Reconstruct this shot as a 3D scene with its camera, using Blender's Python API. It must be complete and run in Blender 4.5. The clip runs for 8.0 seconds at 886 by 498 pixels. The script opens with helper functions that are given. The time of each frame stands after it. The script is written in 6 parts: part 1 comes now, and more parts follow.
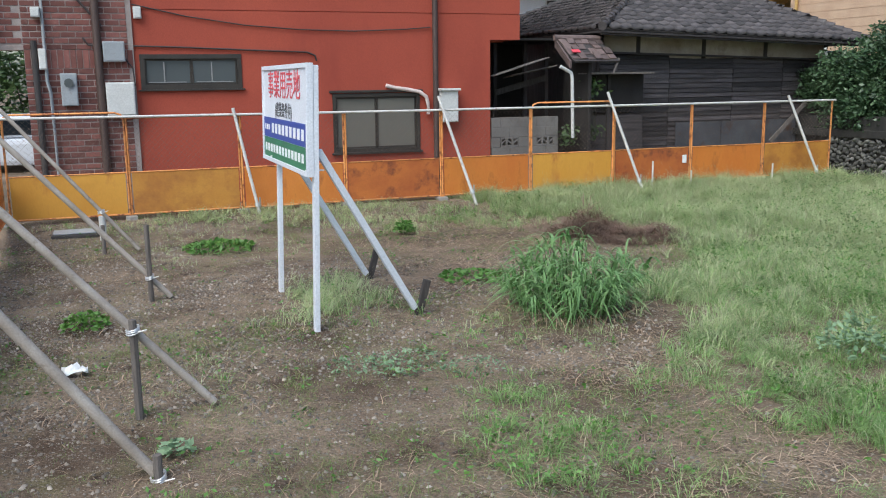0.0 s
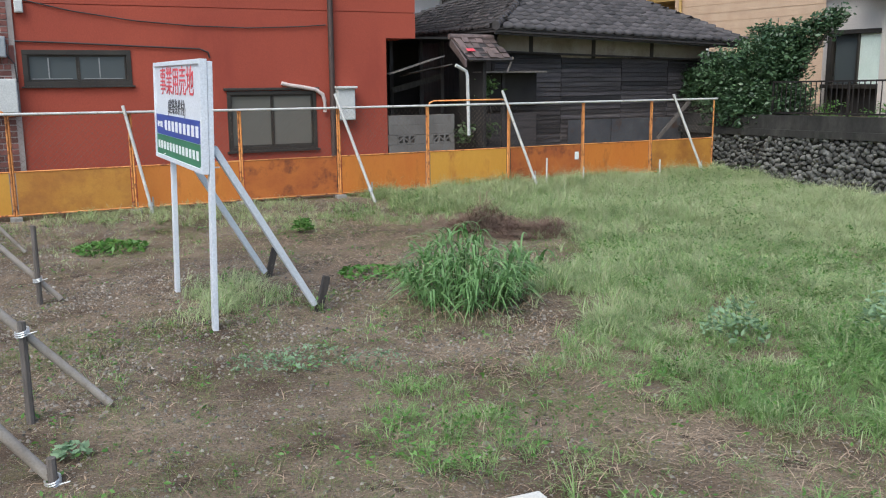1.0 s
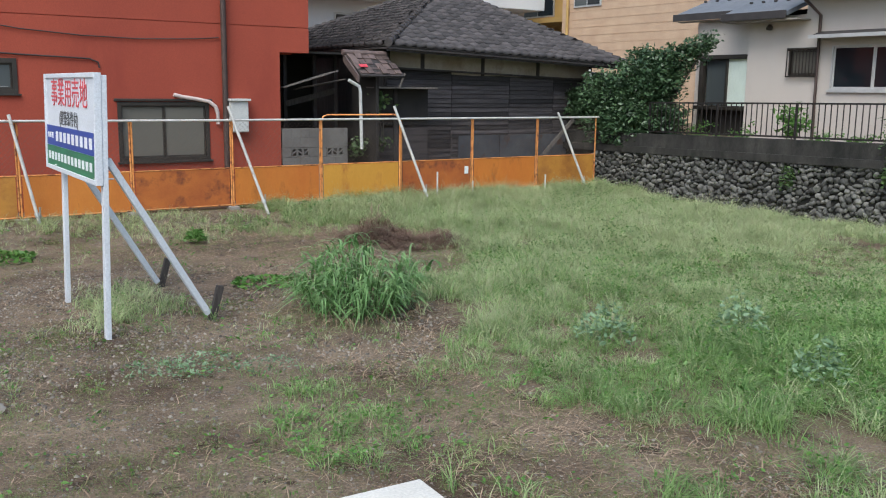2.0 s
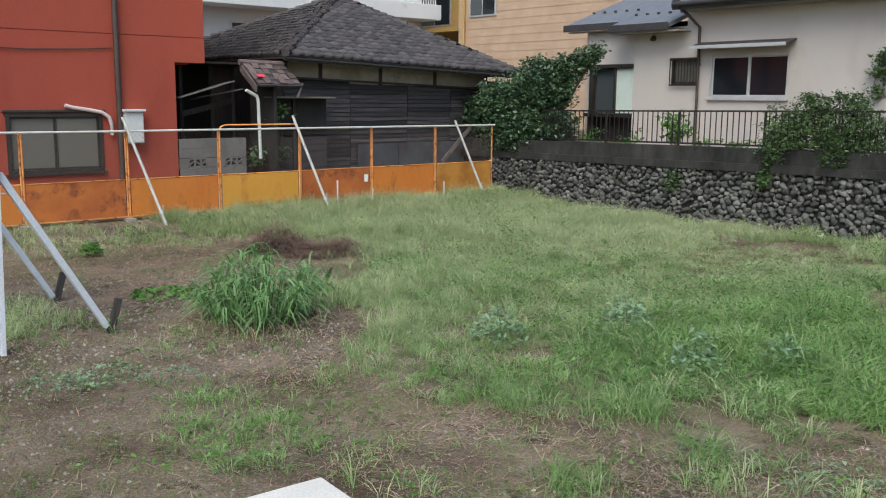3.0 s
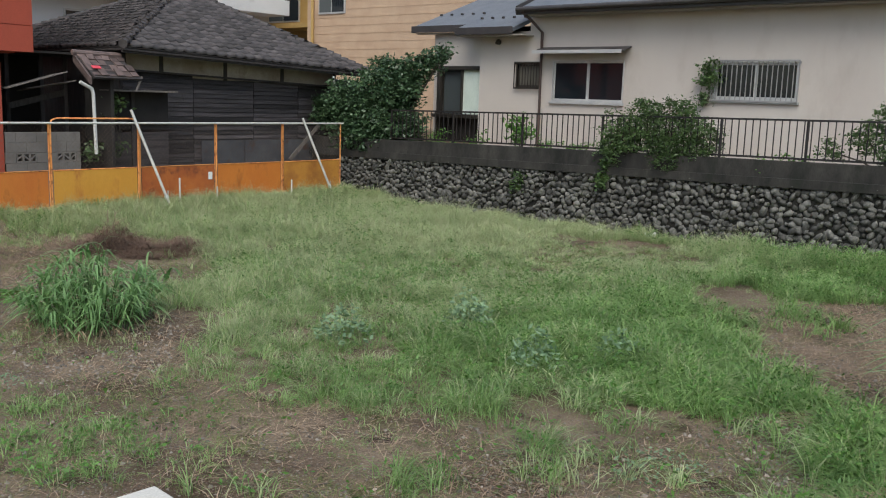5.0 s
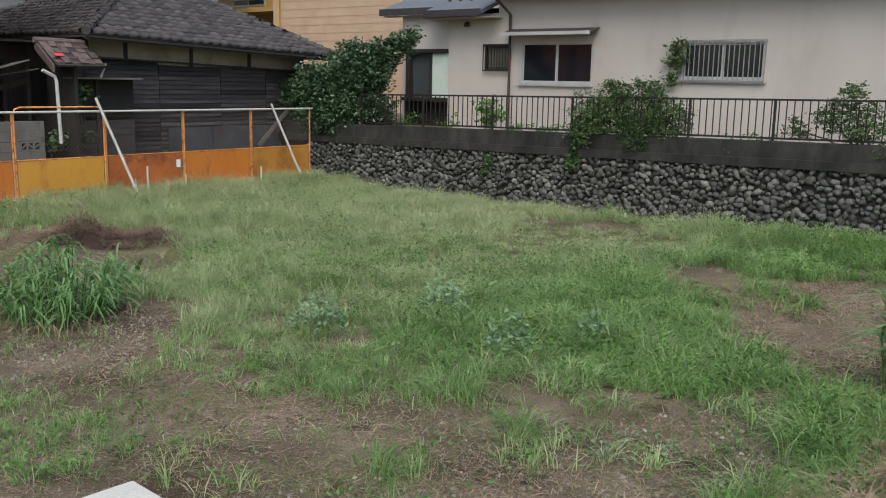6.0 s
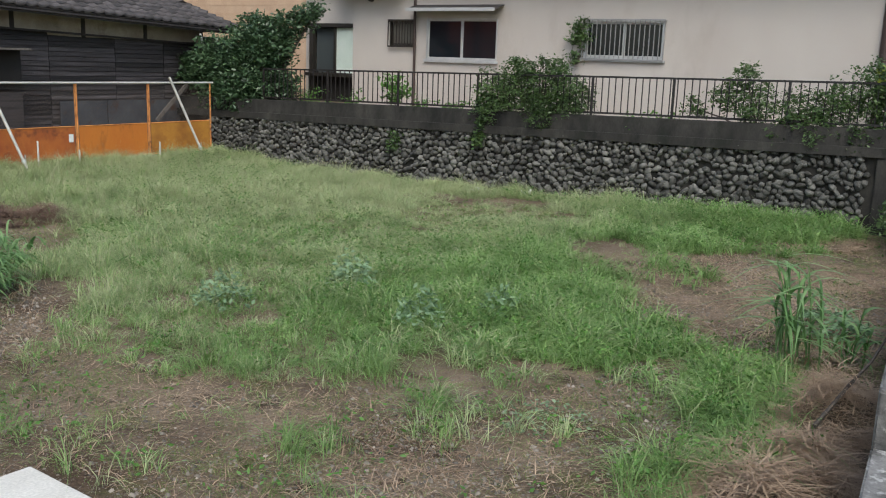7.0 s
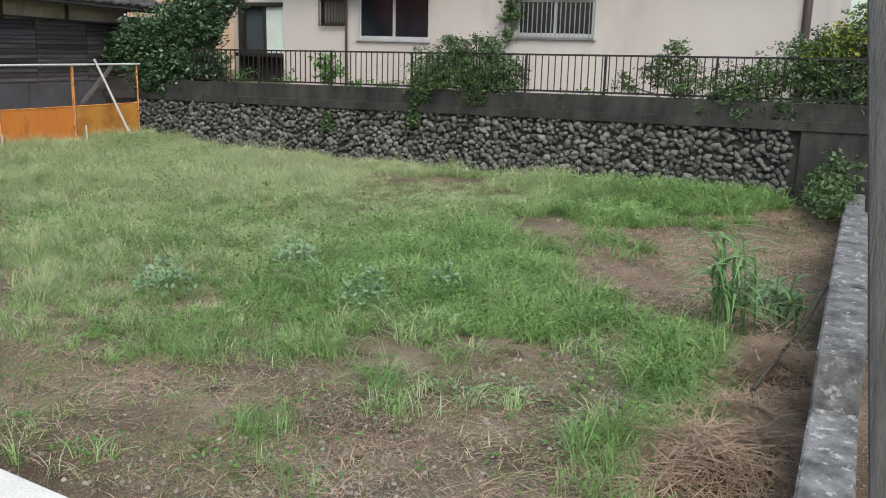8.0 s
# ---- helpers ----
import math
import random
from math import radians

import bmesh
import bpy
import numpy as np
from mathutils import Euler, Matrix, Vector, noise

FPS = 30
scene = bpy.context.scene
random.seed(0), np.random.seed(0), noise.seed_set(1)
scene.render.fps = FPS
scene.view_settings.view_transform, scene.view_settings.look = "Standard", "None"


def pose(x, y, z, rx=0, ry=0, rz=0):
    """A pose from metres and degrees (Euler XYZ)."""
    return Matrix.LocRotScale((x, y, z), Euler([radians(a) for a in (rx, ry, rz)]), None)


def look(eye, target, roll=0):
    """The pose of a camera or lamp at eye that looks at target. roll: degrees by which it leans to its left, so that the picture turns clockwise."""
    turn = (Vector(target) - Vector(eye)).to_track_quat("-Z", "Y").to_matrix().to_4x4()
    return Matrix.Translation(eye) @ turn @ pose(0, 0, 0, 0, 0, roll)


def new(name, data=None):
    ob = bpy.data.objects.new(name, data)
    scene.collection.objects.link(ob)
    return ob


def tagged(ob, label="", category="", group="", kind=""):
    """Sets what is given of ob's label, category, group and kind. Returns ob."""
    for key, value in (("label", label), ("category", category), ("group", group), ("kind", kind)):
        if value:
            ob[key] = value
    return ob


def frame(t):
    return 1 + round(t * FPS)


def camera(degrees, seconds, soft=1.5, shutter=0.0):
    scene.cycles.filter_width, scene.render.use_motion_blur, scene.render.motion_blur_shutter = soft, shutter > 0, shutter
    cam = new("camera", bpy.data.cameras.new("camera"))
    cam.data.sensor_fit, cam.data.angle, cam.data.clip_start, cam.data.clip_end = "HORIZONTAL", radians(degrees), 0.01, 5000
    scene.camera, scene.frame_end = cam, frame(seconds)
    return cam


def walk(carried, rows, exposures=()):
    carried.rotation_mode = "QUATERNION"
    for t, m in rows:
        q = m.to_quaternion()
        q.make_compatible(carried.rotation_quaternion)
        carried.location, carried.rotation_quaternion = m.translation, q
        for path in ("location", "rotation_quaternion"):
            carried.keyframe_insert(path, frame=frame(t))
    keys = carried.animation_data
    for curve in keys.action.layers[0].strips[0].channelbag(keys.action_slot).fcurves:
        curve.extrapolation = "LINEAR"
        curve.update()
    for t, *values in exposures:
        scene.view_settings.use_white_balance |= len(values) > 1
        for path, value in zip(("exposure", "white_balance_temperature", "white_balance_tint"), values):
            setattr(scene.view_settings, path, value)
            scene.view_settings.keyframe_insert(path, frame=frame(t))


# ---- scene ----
# ------------------------------------------------------------------ camera
cam = camera(52.2, 8.0, soft=1.05, shutter=0.1)
ROWS = [  # t, x, y, z, heading (clockwise from +y), pitch, roll
    (0.0, 0.034, 0.235, 2.36, 20.61, -10.69, -0.72),
    (0.5, 0.044, 0.228, 2.352, 23.64, -10.80, -0.6),
    (1.0, 0.0, 0.136, 2.341, 27.07, -10.81, -0.47),
    (1.5, -0.097, -0.064, 2.359, 30.76, -10.40, 0.0),
    (1.7, -0.13, -0.155, 2.378, 31.98, -10.30, 0.36),
    (2.8, -0.27, -0.52, 2.446, 38.76, -9.42, 0.68),
    (3.0, -0.29, -0.556, 2.453, 39.94, -9.53, 0.52),
    (3.5, -0.278, -0.617, 2.49, 42.73, -9.57, 0.84),
    (4.0, -0.249, -0.624, 2.48, 45.51, -9.59, 1.03),
    (4.5, -0.231, -0.613, 2.474, 47.87, -9.67, 1.16),
    (4.7, -0.235, -0.617, 2.462, 48.61, -9.55, 1.53),
    (5.8, -0.251, -0.588, 2.485, 50.93, -10.01, 1.49),
    (6.0, -0.252, -0.581, 2.49, 51.32, -10.47, 1.16),
    (6.5, -0.184, -0.524, 2.47, 53.57, -11.04, 1.38),
    (7.0, -0.246, -0.527, 2.452, 57.5, -11.68, 1.95),
    (7.5, -0.316, -0.493, 2.454, 60.58, -12.36, 1.75),
    (8.0, -0.343, -0.46, 2.443, 61.9, -12.82, 1.52),
]
walk(cam, [(t, pose(x, y, z, 90 + p, 0, -h) @ pose(0, 0, 0, 0, 0, r)) for t, x, y, z, h, p, r in ROWS],
     exposures=[(0.0, 0.82, 6150, 4), (1.5, 0.74, 6200, 4), (3.5, 0.60, 6400, 4), (4.5, 0.48, 6500, 4), (6.5, 0.42, 6500, 4), (7.0, 0.54, 6500, 4), (8.0, 0.82, 6500, 4)])

# ------------------------------------------------------------------ light: overcast day
world = bpy.data.worlds.new("overcast")
scene.world = world
world.use_nodes = True
wn = world.node_tree.nodes
wl = world.node_tree.links
sky = wn.new("ShaderNodeTexSky")
sky.sky_type = "NISHITA"
sky.sun_disc = False
sky.sun_elevation = radians(52)
sky.sun_rotation = radians(233)
sky.air_density = 1.0
sky.dust_density = 2.5
sky.ozone_density = 1.0
wn["Background"].inputs["Strength"].default_value = 0.13
wl.new(sky.outputs[0], wn["Background"].inputs["Color"])
sun = new("sun", bpy.data.lights.new("sun", "SUN"))
sun.data.energy = 1.4
sun.data.angle = radians(45)
sun.data.color = (1.0, 0.99, 0.97)
sun.matrix_world = look((-16, -12, 26), (0, 0, 0))

# ------------------------------------------------------------------ materials


def surf(name, c1, c2, scale=3.0, rough=0.8, bump=0.3, fine=60.0, metal=0.0, stain=None, stain_scale=2.0,
         stain_at=0.55, stain_soft=0.12, jitter=0.0, stretch=(1, 1, 1), bump_scale=None, depth=0.01, island=False, c3=None, grain_span=0.28):
    """A surface of two tones in broad patches, fine grain, optional stains, per-object brightness jitter."""
    m = bpy.data.materials.new(name)
    m.use_nodes = True
    n, l = m.node_tree.nodes, m.node_tree.links
    b = n["Principled BSDF"]
    b.inputs["Roughness"].default_value = rough
    b.inputs["Metallic"].default_value = metal
    tc = n.new("ShaderNodeTexCoord")
    mp = n.new("ShaderNodeMapping")
    mp.inputs["Scale"].default_value = stretch
    l.new(tc.outputs["Object"], mp.inputs["Vector"])
    vec = mp.outputs["Vector"]
    if jitter:
        oi = n.new("ShaderNodeObjectInfo")
        geo = n.new("ShaderNodeNewGeometry")
        rnd = geo.outputs["Random Per Island"] if island else oi.outputs["Random"]
        sc = n.new("ShaderNodeMath")
        sc.operation = "MULTIPLY"
        sc.inputs[1].default_value = 37.0
        l.new(rnd, sc.inputs[0])
        off = n.new("ShaderNodeVectorMath")
        l.new(vec, off.inputs[0])
        l.new(sc.outputs[0], off.inputs[1])
        vec = off.outputs[0]
    big = n.new("ShaderNodeTexNoise")
    big.inputs["Scale"].default_value = scale
    big.inputs["Detail"].default_value = 5
    big.inputs["Roughness"].default_value = 0.6
    l.new(vec, big.inputs["Vector"])
    ramp = n.new("ShaderNodeValToRGB")
    ramp.color_ramp.elements[0].position = 0.32
    ramp.color_ramp.elements[1].position = 0.68
    ramp.color_ramp.elements[0].color = (*c1, 1)
    ramp.color_ramp.elements[1].color = (*c2, 1)
    if c3:
        e = ramp.color_ramp.elements.new(0.5)
        e.color = (*c3, 1)
    l.new(big.outputs["Fac"], ramp.inputs["Fac"])
    col = ramp.outputs["Color"]
    grain = n.new("ShaderNodeTexNoise")
    grain.inputs["Scale"].default_value = fine
    grain.inputs["Detail"].default_value = 4
    l.new(vec, grain.inputs["Vector"])
    gr = n.new("ShaderNodeMapRange")
    gr.inputs["To Min"].default_value = 1 - grain_span
    gr.inputs["To Max"].default_value = 1 + grain_span
    l.new(grain.outputs["Fac"], gr.inputs["Value"])
    mul = n.new("ShaderNodeMixRGB")
    mul.blend_type = "MULTIPLY"
    mul.inputs["Fac"].default_value = 1.0
    l.new(col, mul.inputs["Color1"])
    l.new(gr.outputs[0], mul.inputs["Color2"])
    col = mul.outputs["Color"]
    if stain:
        st = n.new("ShaderNodeTexNoise")
        st.inputs["Scale"].default_value = stain_scale
        st.inputs["Detail"].default_value = 8
        st.inputs["Roughness"].default_value = 0.65
        l.new(vec, st.inputs["Vector"])
        sr = n.new("ShaderNodeMapRange")
        sr.inputs["From Min"].default_value = stain_at
        sr.inputs["From Max"].default_value = stain_at + stain_soft
        l.new(st.outputs["Fac"], sr.inputs["Value"])
        mx = n.new("ShaderNodeMixRGB")
        l.new(sr.outputs[0], mx.inputs["Fac"])
        l.new(col, mx.inputs["Color1"])
        mx.inputs["Color2"].default_value = (*stain, 1)
        col = mx.outputs["Color"]
    if jitter:
        jr = n.new("ShaderNodeMapRange")
        jr.inputs["To Min"].default_value = 1 - jitter
        jr.inputs["To Max"].default_value = 1 + jitter
        l.new(rnd, jr.inputs["Value"])
        jm = n.new("ShaderNodeMixRGB")
        jm.blend_type = "MULTIPLY"
        jm.inputs["Fac"].default_value = 1.0
        l.new(col, jm.inputs["Color1"])
        l.new(jr.outputs[0], jm.inputs["Color2"])
        col = jm.outputs["Color"]
    l.new(col, b.inputs["Base Color"])
    if bump:
        bp = n.new("ShaderNodeBump")
        bp.inputs["Strength"].default_value = bump
        bp.inputs["Distance"].default_value = depth
        src = grain.outputs["Fac"]
        if bump_scale:
            bn = n.new("ShaderNodeTexNoise")
            bn.inputs["Scale"].default_value = bump_scale
            bn.inputs["Detail"].default_value = 6
            l.new(vec, bn.inputs["Vector"])
            src = bn.outputs["Fac"]
        l.new(src, bp.inputs["Height"])
        l.new(bp.outputs[0], b.inputs["Normal"])
    return m


def leafy(name, c1, c2, rough=0.5, through_light=0.25):
    """Leaf or blade colour that varies from piece to piece, with some light passing through."""
    m = bpy.data.materials.new(name)
    m.use_nodes = True
    n, l = m.node_tree.nodes, m.node_tree.links
    b = n["Principled BSDF"]
    b.inputs["Roughness"].default_value = rough
    geo = n.new("ShaderNodeNewGeometry")
    tc = n.new("ShaderNodeTexCoord")
    no = n.new("ShaderNodeTexNoise")
    no.inputs["Scale"].default_value = 1.3
    no.inputs["Detail"].default_value = 4
    l.new(tc.outputs["Object"], no.inputs["Vector"])
    ad = n.new("ShaderNodeMath")
    ad.operation = "MULTIPLY_ADD"
    ad.inputs[1].default_value = 0.55
    l.new(geo.outputs["Random Per Island"], ad.inputs[0])
    nm = n.new("ShaderNodeMapRange")
    nm.inputs["From Min"].default_value = 0.3
    nm.inputs["From Max"].default_value = 0.7
    nm.inputs["To Max"].default_value = 0.45
    l.new(no.outputs["Fac"], nm.inputs["Value"])
    l.new(nm.outputs[0], ad.inputs[2])
    r = n.new("ShaderNodeValToRGB")
    r.color_ramp.elements[0].color = (*c1, 1)
    r.color_ramp.elements[1].color = (*c2, 1)
    l.new(ad.outputs[0], r.inputs["Fac"])
    l.new(r.outputs["Color"], b.inputs["Base Color"])
    tr = n.new("ShaderNodeBsdfTranslucent")
    l.new(r.outputs["Color"], tr.inputs["Color"])
    mix = n.new("ShaderNodeMixShader")
    mix.inputs["Fac"].default_value = through_light
    l.new(b.outputs[0], mix.inputs[1])
    l.new(tr.outputs[0], mix.inputs[2])
    l.new(mix.outputs[0], n["Material Output"].inputs["Surface"])
    return m


def glassy(name, tint, rough=0.05):
    m = bpy.data.materials.new(name)
    m.use_nodes = True
    b = m.node_tree.nodes["Principled BSDF"]
    b.inputs["Base Color"].default_value = (*tint, 1)
    b.inputs["Roughness"].default_value = rough
    b.inputs["IOR"].default_value = 1.5
    return m


M_RED = surf("red_render", (0.315, 0.057, 0.033), (0.375, 0.07, 0.039), 0.6, 0.85, 0.25, 90, stain=(0.29, 0.05, 0.03), stain_scale=0.8, stain_at=0.58, stretch=(1, 1, 0.5))
M_BRICK = surf("brick_clay", (0.135, 0.05, 0.043), (0.215, 0.085, 0.068), 6, 0.9, 0.4, 120, jitter=0.4, stain=(0.30, 0.17, 0.15), stain_scale=7, stain_at=0.6)
M_MORTAR = surf("mortar", (0.27, 0.225, 0.21), (0.36, 0.31, 0.29), 4, 0.95, 0.4, 80)
M_DARKFRAME = surf("bronze_aluminium", (0.045, 0.038, 0.033), (0.065, 0.055, 0.046), 3, 0.45, 0.05, 60, metal=0.4)
M_GLASS_DARK = glassy("dark_window_glass", (0.012, 0.016, 0.02))
M_GLASS_GREY = glassy("net_curtained_glass", (0.15, 0.14, 0.12), 0.25)
M_GLASS_PALE = glassy("frosted_glass", (0.075, 0.085, 0.088), 0.3)
M_PIPE_BROWN = surf("brown_plastic_pipe", (0.055, 0.035, 0.03), (0.08, 0.05, 0.042), 3, 0.5, 0.05, 50)
M_PIPE_WHITE = surf("white_plastic", (0.56, 0.56, 0.54), (0.63, 0.63, 0.61), 2, 0.5, 0.05, 50, stain=(0.47, 0.46, 0.43), stain_scale=3, stain_at=0.6, stain_soft=0.2)
M_PIPE_PINK = surf("faded_pipe_wrap", (0.55, 0.43, 0.40), (0.68, 0.58, 0.54), 4, 0.7, 0.1, 50)
M_GREYBOX = surf("grey_steel_box", (0.27, 0.29, 0.31), (0.34, 0.36, 0.38), 3, 0.5, 0.05, 50, stain=(0.2, 0.18, 0.16), stain_scale=5, stain_at=0.62)
M_CABLE = surf("black_cable", (0.03, 0.025, 0.025), (0.05, 0.04, 0.04), 3, 0.6, 0, 50)
M_ORANGE_FRAME = surf("orange_painted_steel", (0.62, 0.22, 0.06), (0.72, 0.32, 0.10), 3, 0.55, 0.1, 60, stain=(0.22, 0.07, 0.03), stain_scale=9, stain_at=0.51, jitter=0.2)
M_SHEET_Y = surf("yellow_painted_sheet", (0.56, 0.26, 0.035), (0.65, 0.33, 0.05), 1.5, 0.6, 0.05, 50, grain_span=0.08, stain=(0.42, 0.15, 0.03), stain_scale=3, stain_at=0.54, stain_soft=0.16, stretch=(1, 1, 0.45), bump_scale=3, depth=0.03)
M_SHEET_O = surf("orange_painted_sheet", (0.52, 0.15, 0.025), (0.62, 0.22, 0.035), 1.5, 0.6, 0.05, 50, grain_span=0.08, stain=(0.29, 0.08, 0.02), stain_scale=3, stain_at=0.54, stain_soft=0.16, stretch=(1, 1, 0.45), bump_scale=3, depth=0.03)
M_SHEET_D = surf("grimy_yellow_sheet", (0.42, 0.17, 0.03), (0.56, 0.27, 0.045), 1.5, 0.65, 0.06, 50, grain_span=0.12, stain=(0.26, 0.085, 0.025), stain_scale=2.2, stain_at=0.45, stain_soft=0.32, bump_scale=3, depth=0.03)
M_SHEET_R = surf("rusted_sheet", (0.34, 0.085, 0.022), (0.50, 0.15, 0.03), 2.0, 0.75, 0.08, 50, grain_span=0.15, stain=(0.16, 0.045, 0.02), stain_scale=3, stain_at=0.52, stain_soft=0.15, bump_scale=3, depth=0.03)
M_GALV = surf("galvanised_pipe", (0.52, 0.50, 0.47), (0.66, 0.64, 0.61), 5, 0.5, 0.1, 80, metal=0.1, stain=(0.30, 0.22, 0.17), stain_scale=14, stain_at=0.6)
M_PIPE_OLD = surf("weathered_pipe", (0.30, 0.255, 0.215), (0.46, 0.41, 0.36), 4, 0.7, 0.12, 80, metal=0.0, stain=(0.22, 0.175, 0.14), stain_scale=11, stain_at=0.58)
M_STAKE = surf("old_wooden_stake", (0.10, 0.085, 0.075), (0.19, 0.165, 0.15), 3, 0.9, 0.5, 60, stretch=(8, 8, 1))
M_STAKE_DARK = surf("charred_stake", (0.035, 0.03, 0.028), (0.07, 0.06, 0.055), 3, 0.9, 0.5, 60, stretch=(8, 8, 1))
M_WIRE = surf("tie_wire", (0.6, 0.6, 0.6), (0.75, 0.75, 0.75), 10, 0.35, 0, 50, metal=0.6)
M_LINK = surf("rusty_chain_link", (0.10, 0.075, 0.06), (0.17, 0.12, 0.09), 8, 0.7, 0, 60)
M_BLOCK = surf("concrete_block", (0.14, 0.13, 0.12), (0.22, 0.208, 0.195), 1.5, 0.95, 0.5, 70, stain=(0.08, 0.072, 0.066), stain_scale=1.5, stain_at=0.52, stain_soft=0.2)
M_BASE = surf("small_concrete_base", (0.26, 0.24, 0.21), (0.36, 0.34, 0.31), 5, 0.95, 0.5, 60, stain=(0.14, 0.12, 0.09), stain_scale=7)
M_CAP = surf("dark_weathered_concrete", (0.011, 0.0105, 0.0095), (0.055, 0.050, 0.045), 2.4, 0.95, 0.6, 50, stain=(0.016, 0.017, 0.013), stain_scale=3.2, stain_at=0.52, stain_soft=0.15, stretch=(1, 1, 0.45), grain_span=0.4)
M_STONE = surf("river_cobble", (0.042, 0.040, 0.036), (0.175, 0.168, 0.155), 6, 0.8, 0.8, 34, jitter=0.65, stain=(0.038, 0.042, 0.026), stain_scale=6, stain_at=0.55)
M_STONE_REST = surf("river_cobble_far", (0.042, 0.040, 0.036), (0.175, 0.168, 0.155), 6, 0.8, 0.8, 34, jitter=0.65, island=True, stain=(0.038, 0.042, 0.026), stain_scale=6, stain_at=0.55)
M_JOINT = surf("dark_joint", (0.016, 0.015, 0.013), (0.04, 0.036, 0.03), 4, 0.95, 0.6, 40)
M_BOARD = surf("blackened_board", (0.024, 0.020, 0.021), (0.088, 0.076, 0.078), 2.0, 0.8, 0.6, 40, jitter=0.6, stretch=(0.6, 1, 10), stain=(0.12, 0.11, 0.106), stain_scale=2.5, stain_at=0.64, stain_soft=0.15)
M_BATTEN = surf("dark_timber", (0.030, 0.025, 0.025), (0.06, 0.051, 0.05), 2, 0.85, 0.4, 40, stretch=(8, 8, 1))
M_PLASTER = surf("old_plaster", (0.27, 0.22, 0.17), (0.46, 0.41, 0.35), 1.2, 0.9, 0.3, 60, stain=(0.14, 0.11, 0.085), stain_scale=2, stain_at=0.54, stain_soft=0.2)
M_TIN = surf("dull_tin_sheet", (0.065, 0.068, 0.078), (0.12, 0.123, 0.135), 2, 0.55, 0.2, 40, metal=0.3, stain=(0.10, 0.06, 0.045), stain_scale=3, stain_at=0.55)
M_TILE = surf("grey_roof_tile", (0.040, 0.034, 0.034), (0.086, 0.075, 0.075), 5, 0.7, 0.3, 50, jitter=0.35, stain=(0.14, 0.13, 0.125), stain_scale=5, stain_at=0.64)
M_TILE_REST = surf("grey_roof_tile_far", (0.040, 0.034, 0.034), (0.086, 0.075, 0.075), 5, 0.7, 0.3, 50, jitter=0.35, island=True, stain=(0.14, 0.13, 0.125), stain_scale=5, stain_at=0.64)
M_TILE_RED = surf("reddish_porch_tile", (0.085, 0.06, 0.055), (0.17, 0.12, 0.11), 5, 0.7, 0.3, 50, jitter=0.4)
M_STUCCO = surf("beige_stucco", (0.485, 0.425, 0.385), (0.555, 0.50, 0.455), 0.5, 0.9, 0.35, 120, stain=(0.40, 0.345, 0.30), stain_scale=0.9, stain_at=0.56, stain_soft=0.25, stretch=(1, 1, 0.45))
M_SLATE = surf("blue_grey_slate", (0.115, 0.13, 0.155), (0.16, 0.175, 0.20), 3, 0.6, 0.2, 50, jitter=0.15)
M_EAVE = surf("dark_eave_metal", (0.035, 0.03, 0.03), (0.055, 0.048, 0.046), 3, 0.5, 0.05, 50)
M_SOFFIT = surf("grey_soffit", (0.30, 0.27, 0.24), (0.36, 0.33, 0.29), 2, 0.85, 0.1, 50)
M_GRILLE = surf("grey_grille_metal", (0.26, 0.255, 0.25), (0.36, 0.35, 0.345), 3, 0.45, 0.05, 60, metal=0.3)
M_ALU = surf("pale_aluminium", (0.46, 0.455, 0.45), (0.56, 0.55, 0.545), 3, 0.4, 0.05, 60, metal=0.3)
M_RAIL = surf("black_railing_paint", (0.012, 0.010, 0.010), (0.024, 0.02, 0.019), 6, 0.5, 0.1, 80)
M_DOORWHITE = surf("pale_green_panel", (0.66, 0.74, 0.66), (0.72, 0.79, 0.72), 2, 0.5, 0.05, 60)
M_TANJOINT = surf("tan_joint", (0.42, 0.285, 0.19), (0.48, 0.335, 0.225), 2, 0.9, 0, 40)
M_TANTILE = surf("tan_wall_tile", (0.46, 0.315, 0.215), (0.54, 0.385, 0.265), 1.5, 0.7, 0.2, 30, jitter=0.0)
M_OCHRE = surf("ochre_wall", (0.42, 0.27, 0.09), (0.48, 0.32, 0.12), 1.5, 0.8, 0.1, 40)
M_WHITEWALL = surf("white_wall", (0.62, 0.63, 0.65), (0.70, 0.71, 0.72), 0.6, 0.8, 0.1, 60, stain=(0.5, 0.5, 0.51), stain_scale=1.0, stain_at=0.6)
M_SIGNWHITE = surf("white_sign_paint", (0.62, 0.64, 0.69), (0.70, 0.72, 0.77), 2, 0.45, 0.05, 60, stain=(0.54, 0.54, 0.54), stain_scale=5, stain_at=0.64)
M_SIGNBLUE = surf("blue_sign_paint", (0.03, 0.06, 0.30), (0.04, 0.08, 0.36), 3, 0.45, 0, 60)
M_SIGNGREEN = surf("green_sign_paint", (0.03, 0.17, 0.09), (0.04, 0.21, 0.11), 3, 0.45, 0, 60)
M_SIGNRED = surf("red_lettering", (0.62, 0.06, 0.08), (0.68, 0.09, 0.11), 3, 0.5, 0, 60)
M_SIGNBLACK = surf("black_lettering", (0.06, 0.06, 0.07), (0.09, 0.09, 0.10), 3, 0.5, 0, 60)
M_SIGNLETTER = surf("white_lettering", (0.75, 0.76, 0.78), (0.8, 0.8, 0.82), 3, 0.5, 0, 60)
M_KERB = surf("lichened_kerb_concrete", (0.05, 0.047, 0.043), (0.21, 0.203, 0.195), 7, 0.95, 0.6, 60, stain=(0.36, 0.35, 0.335), stain_scale=13, stain_at=0.56, stain_soft=0.08, jitter=0.15, grain_span=0.4)
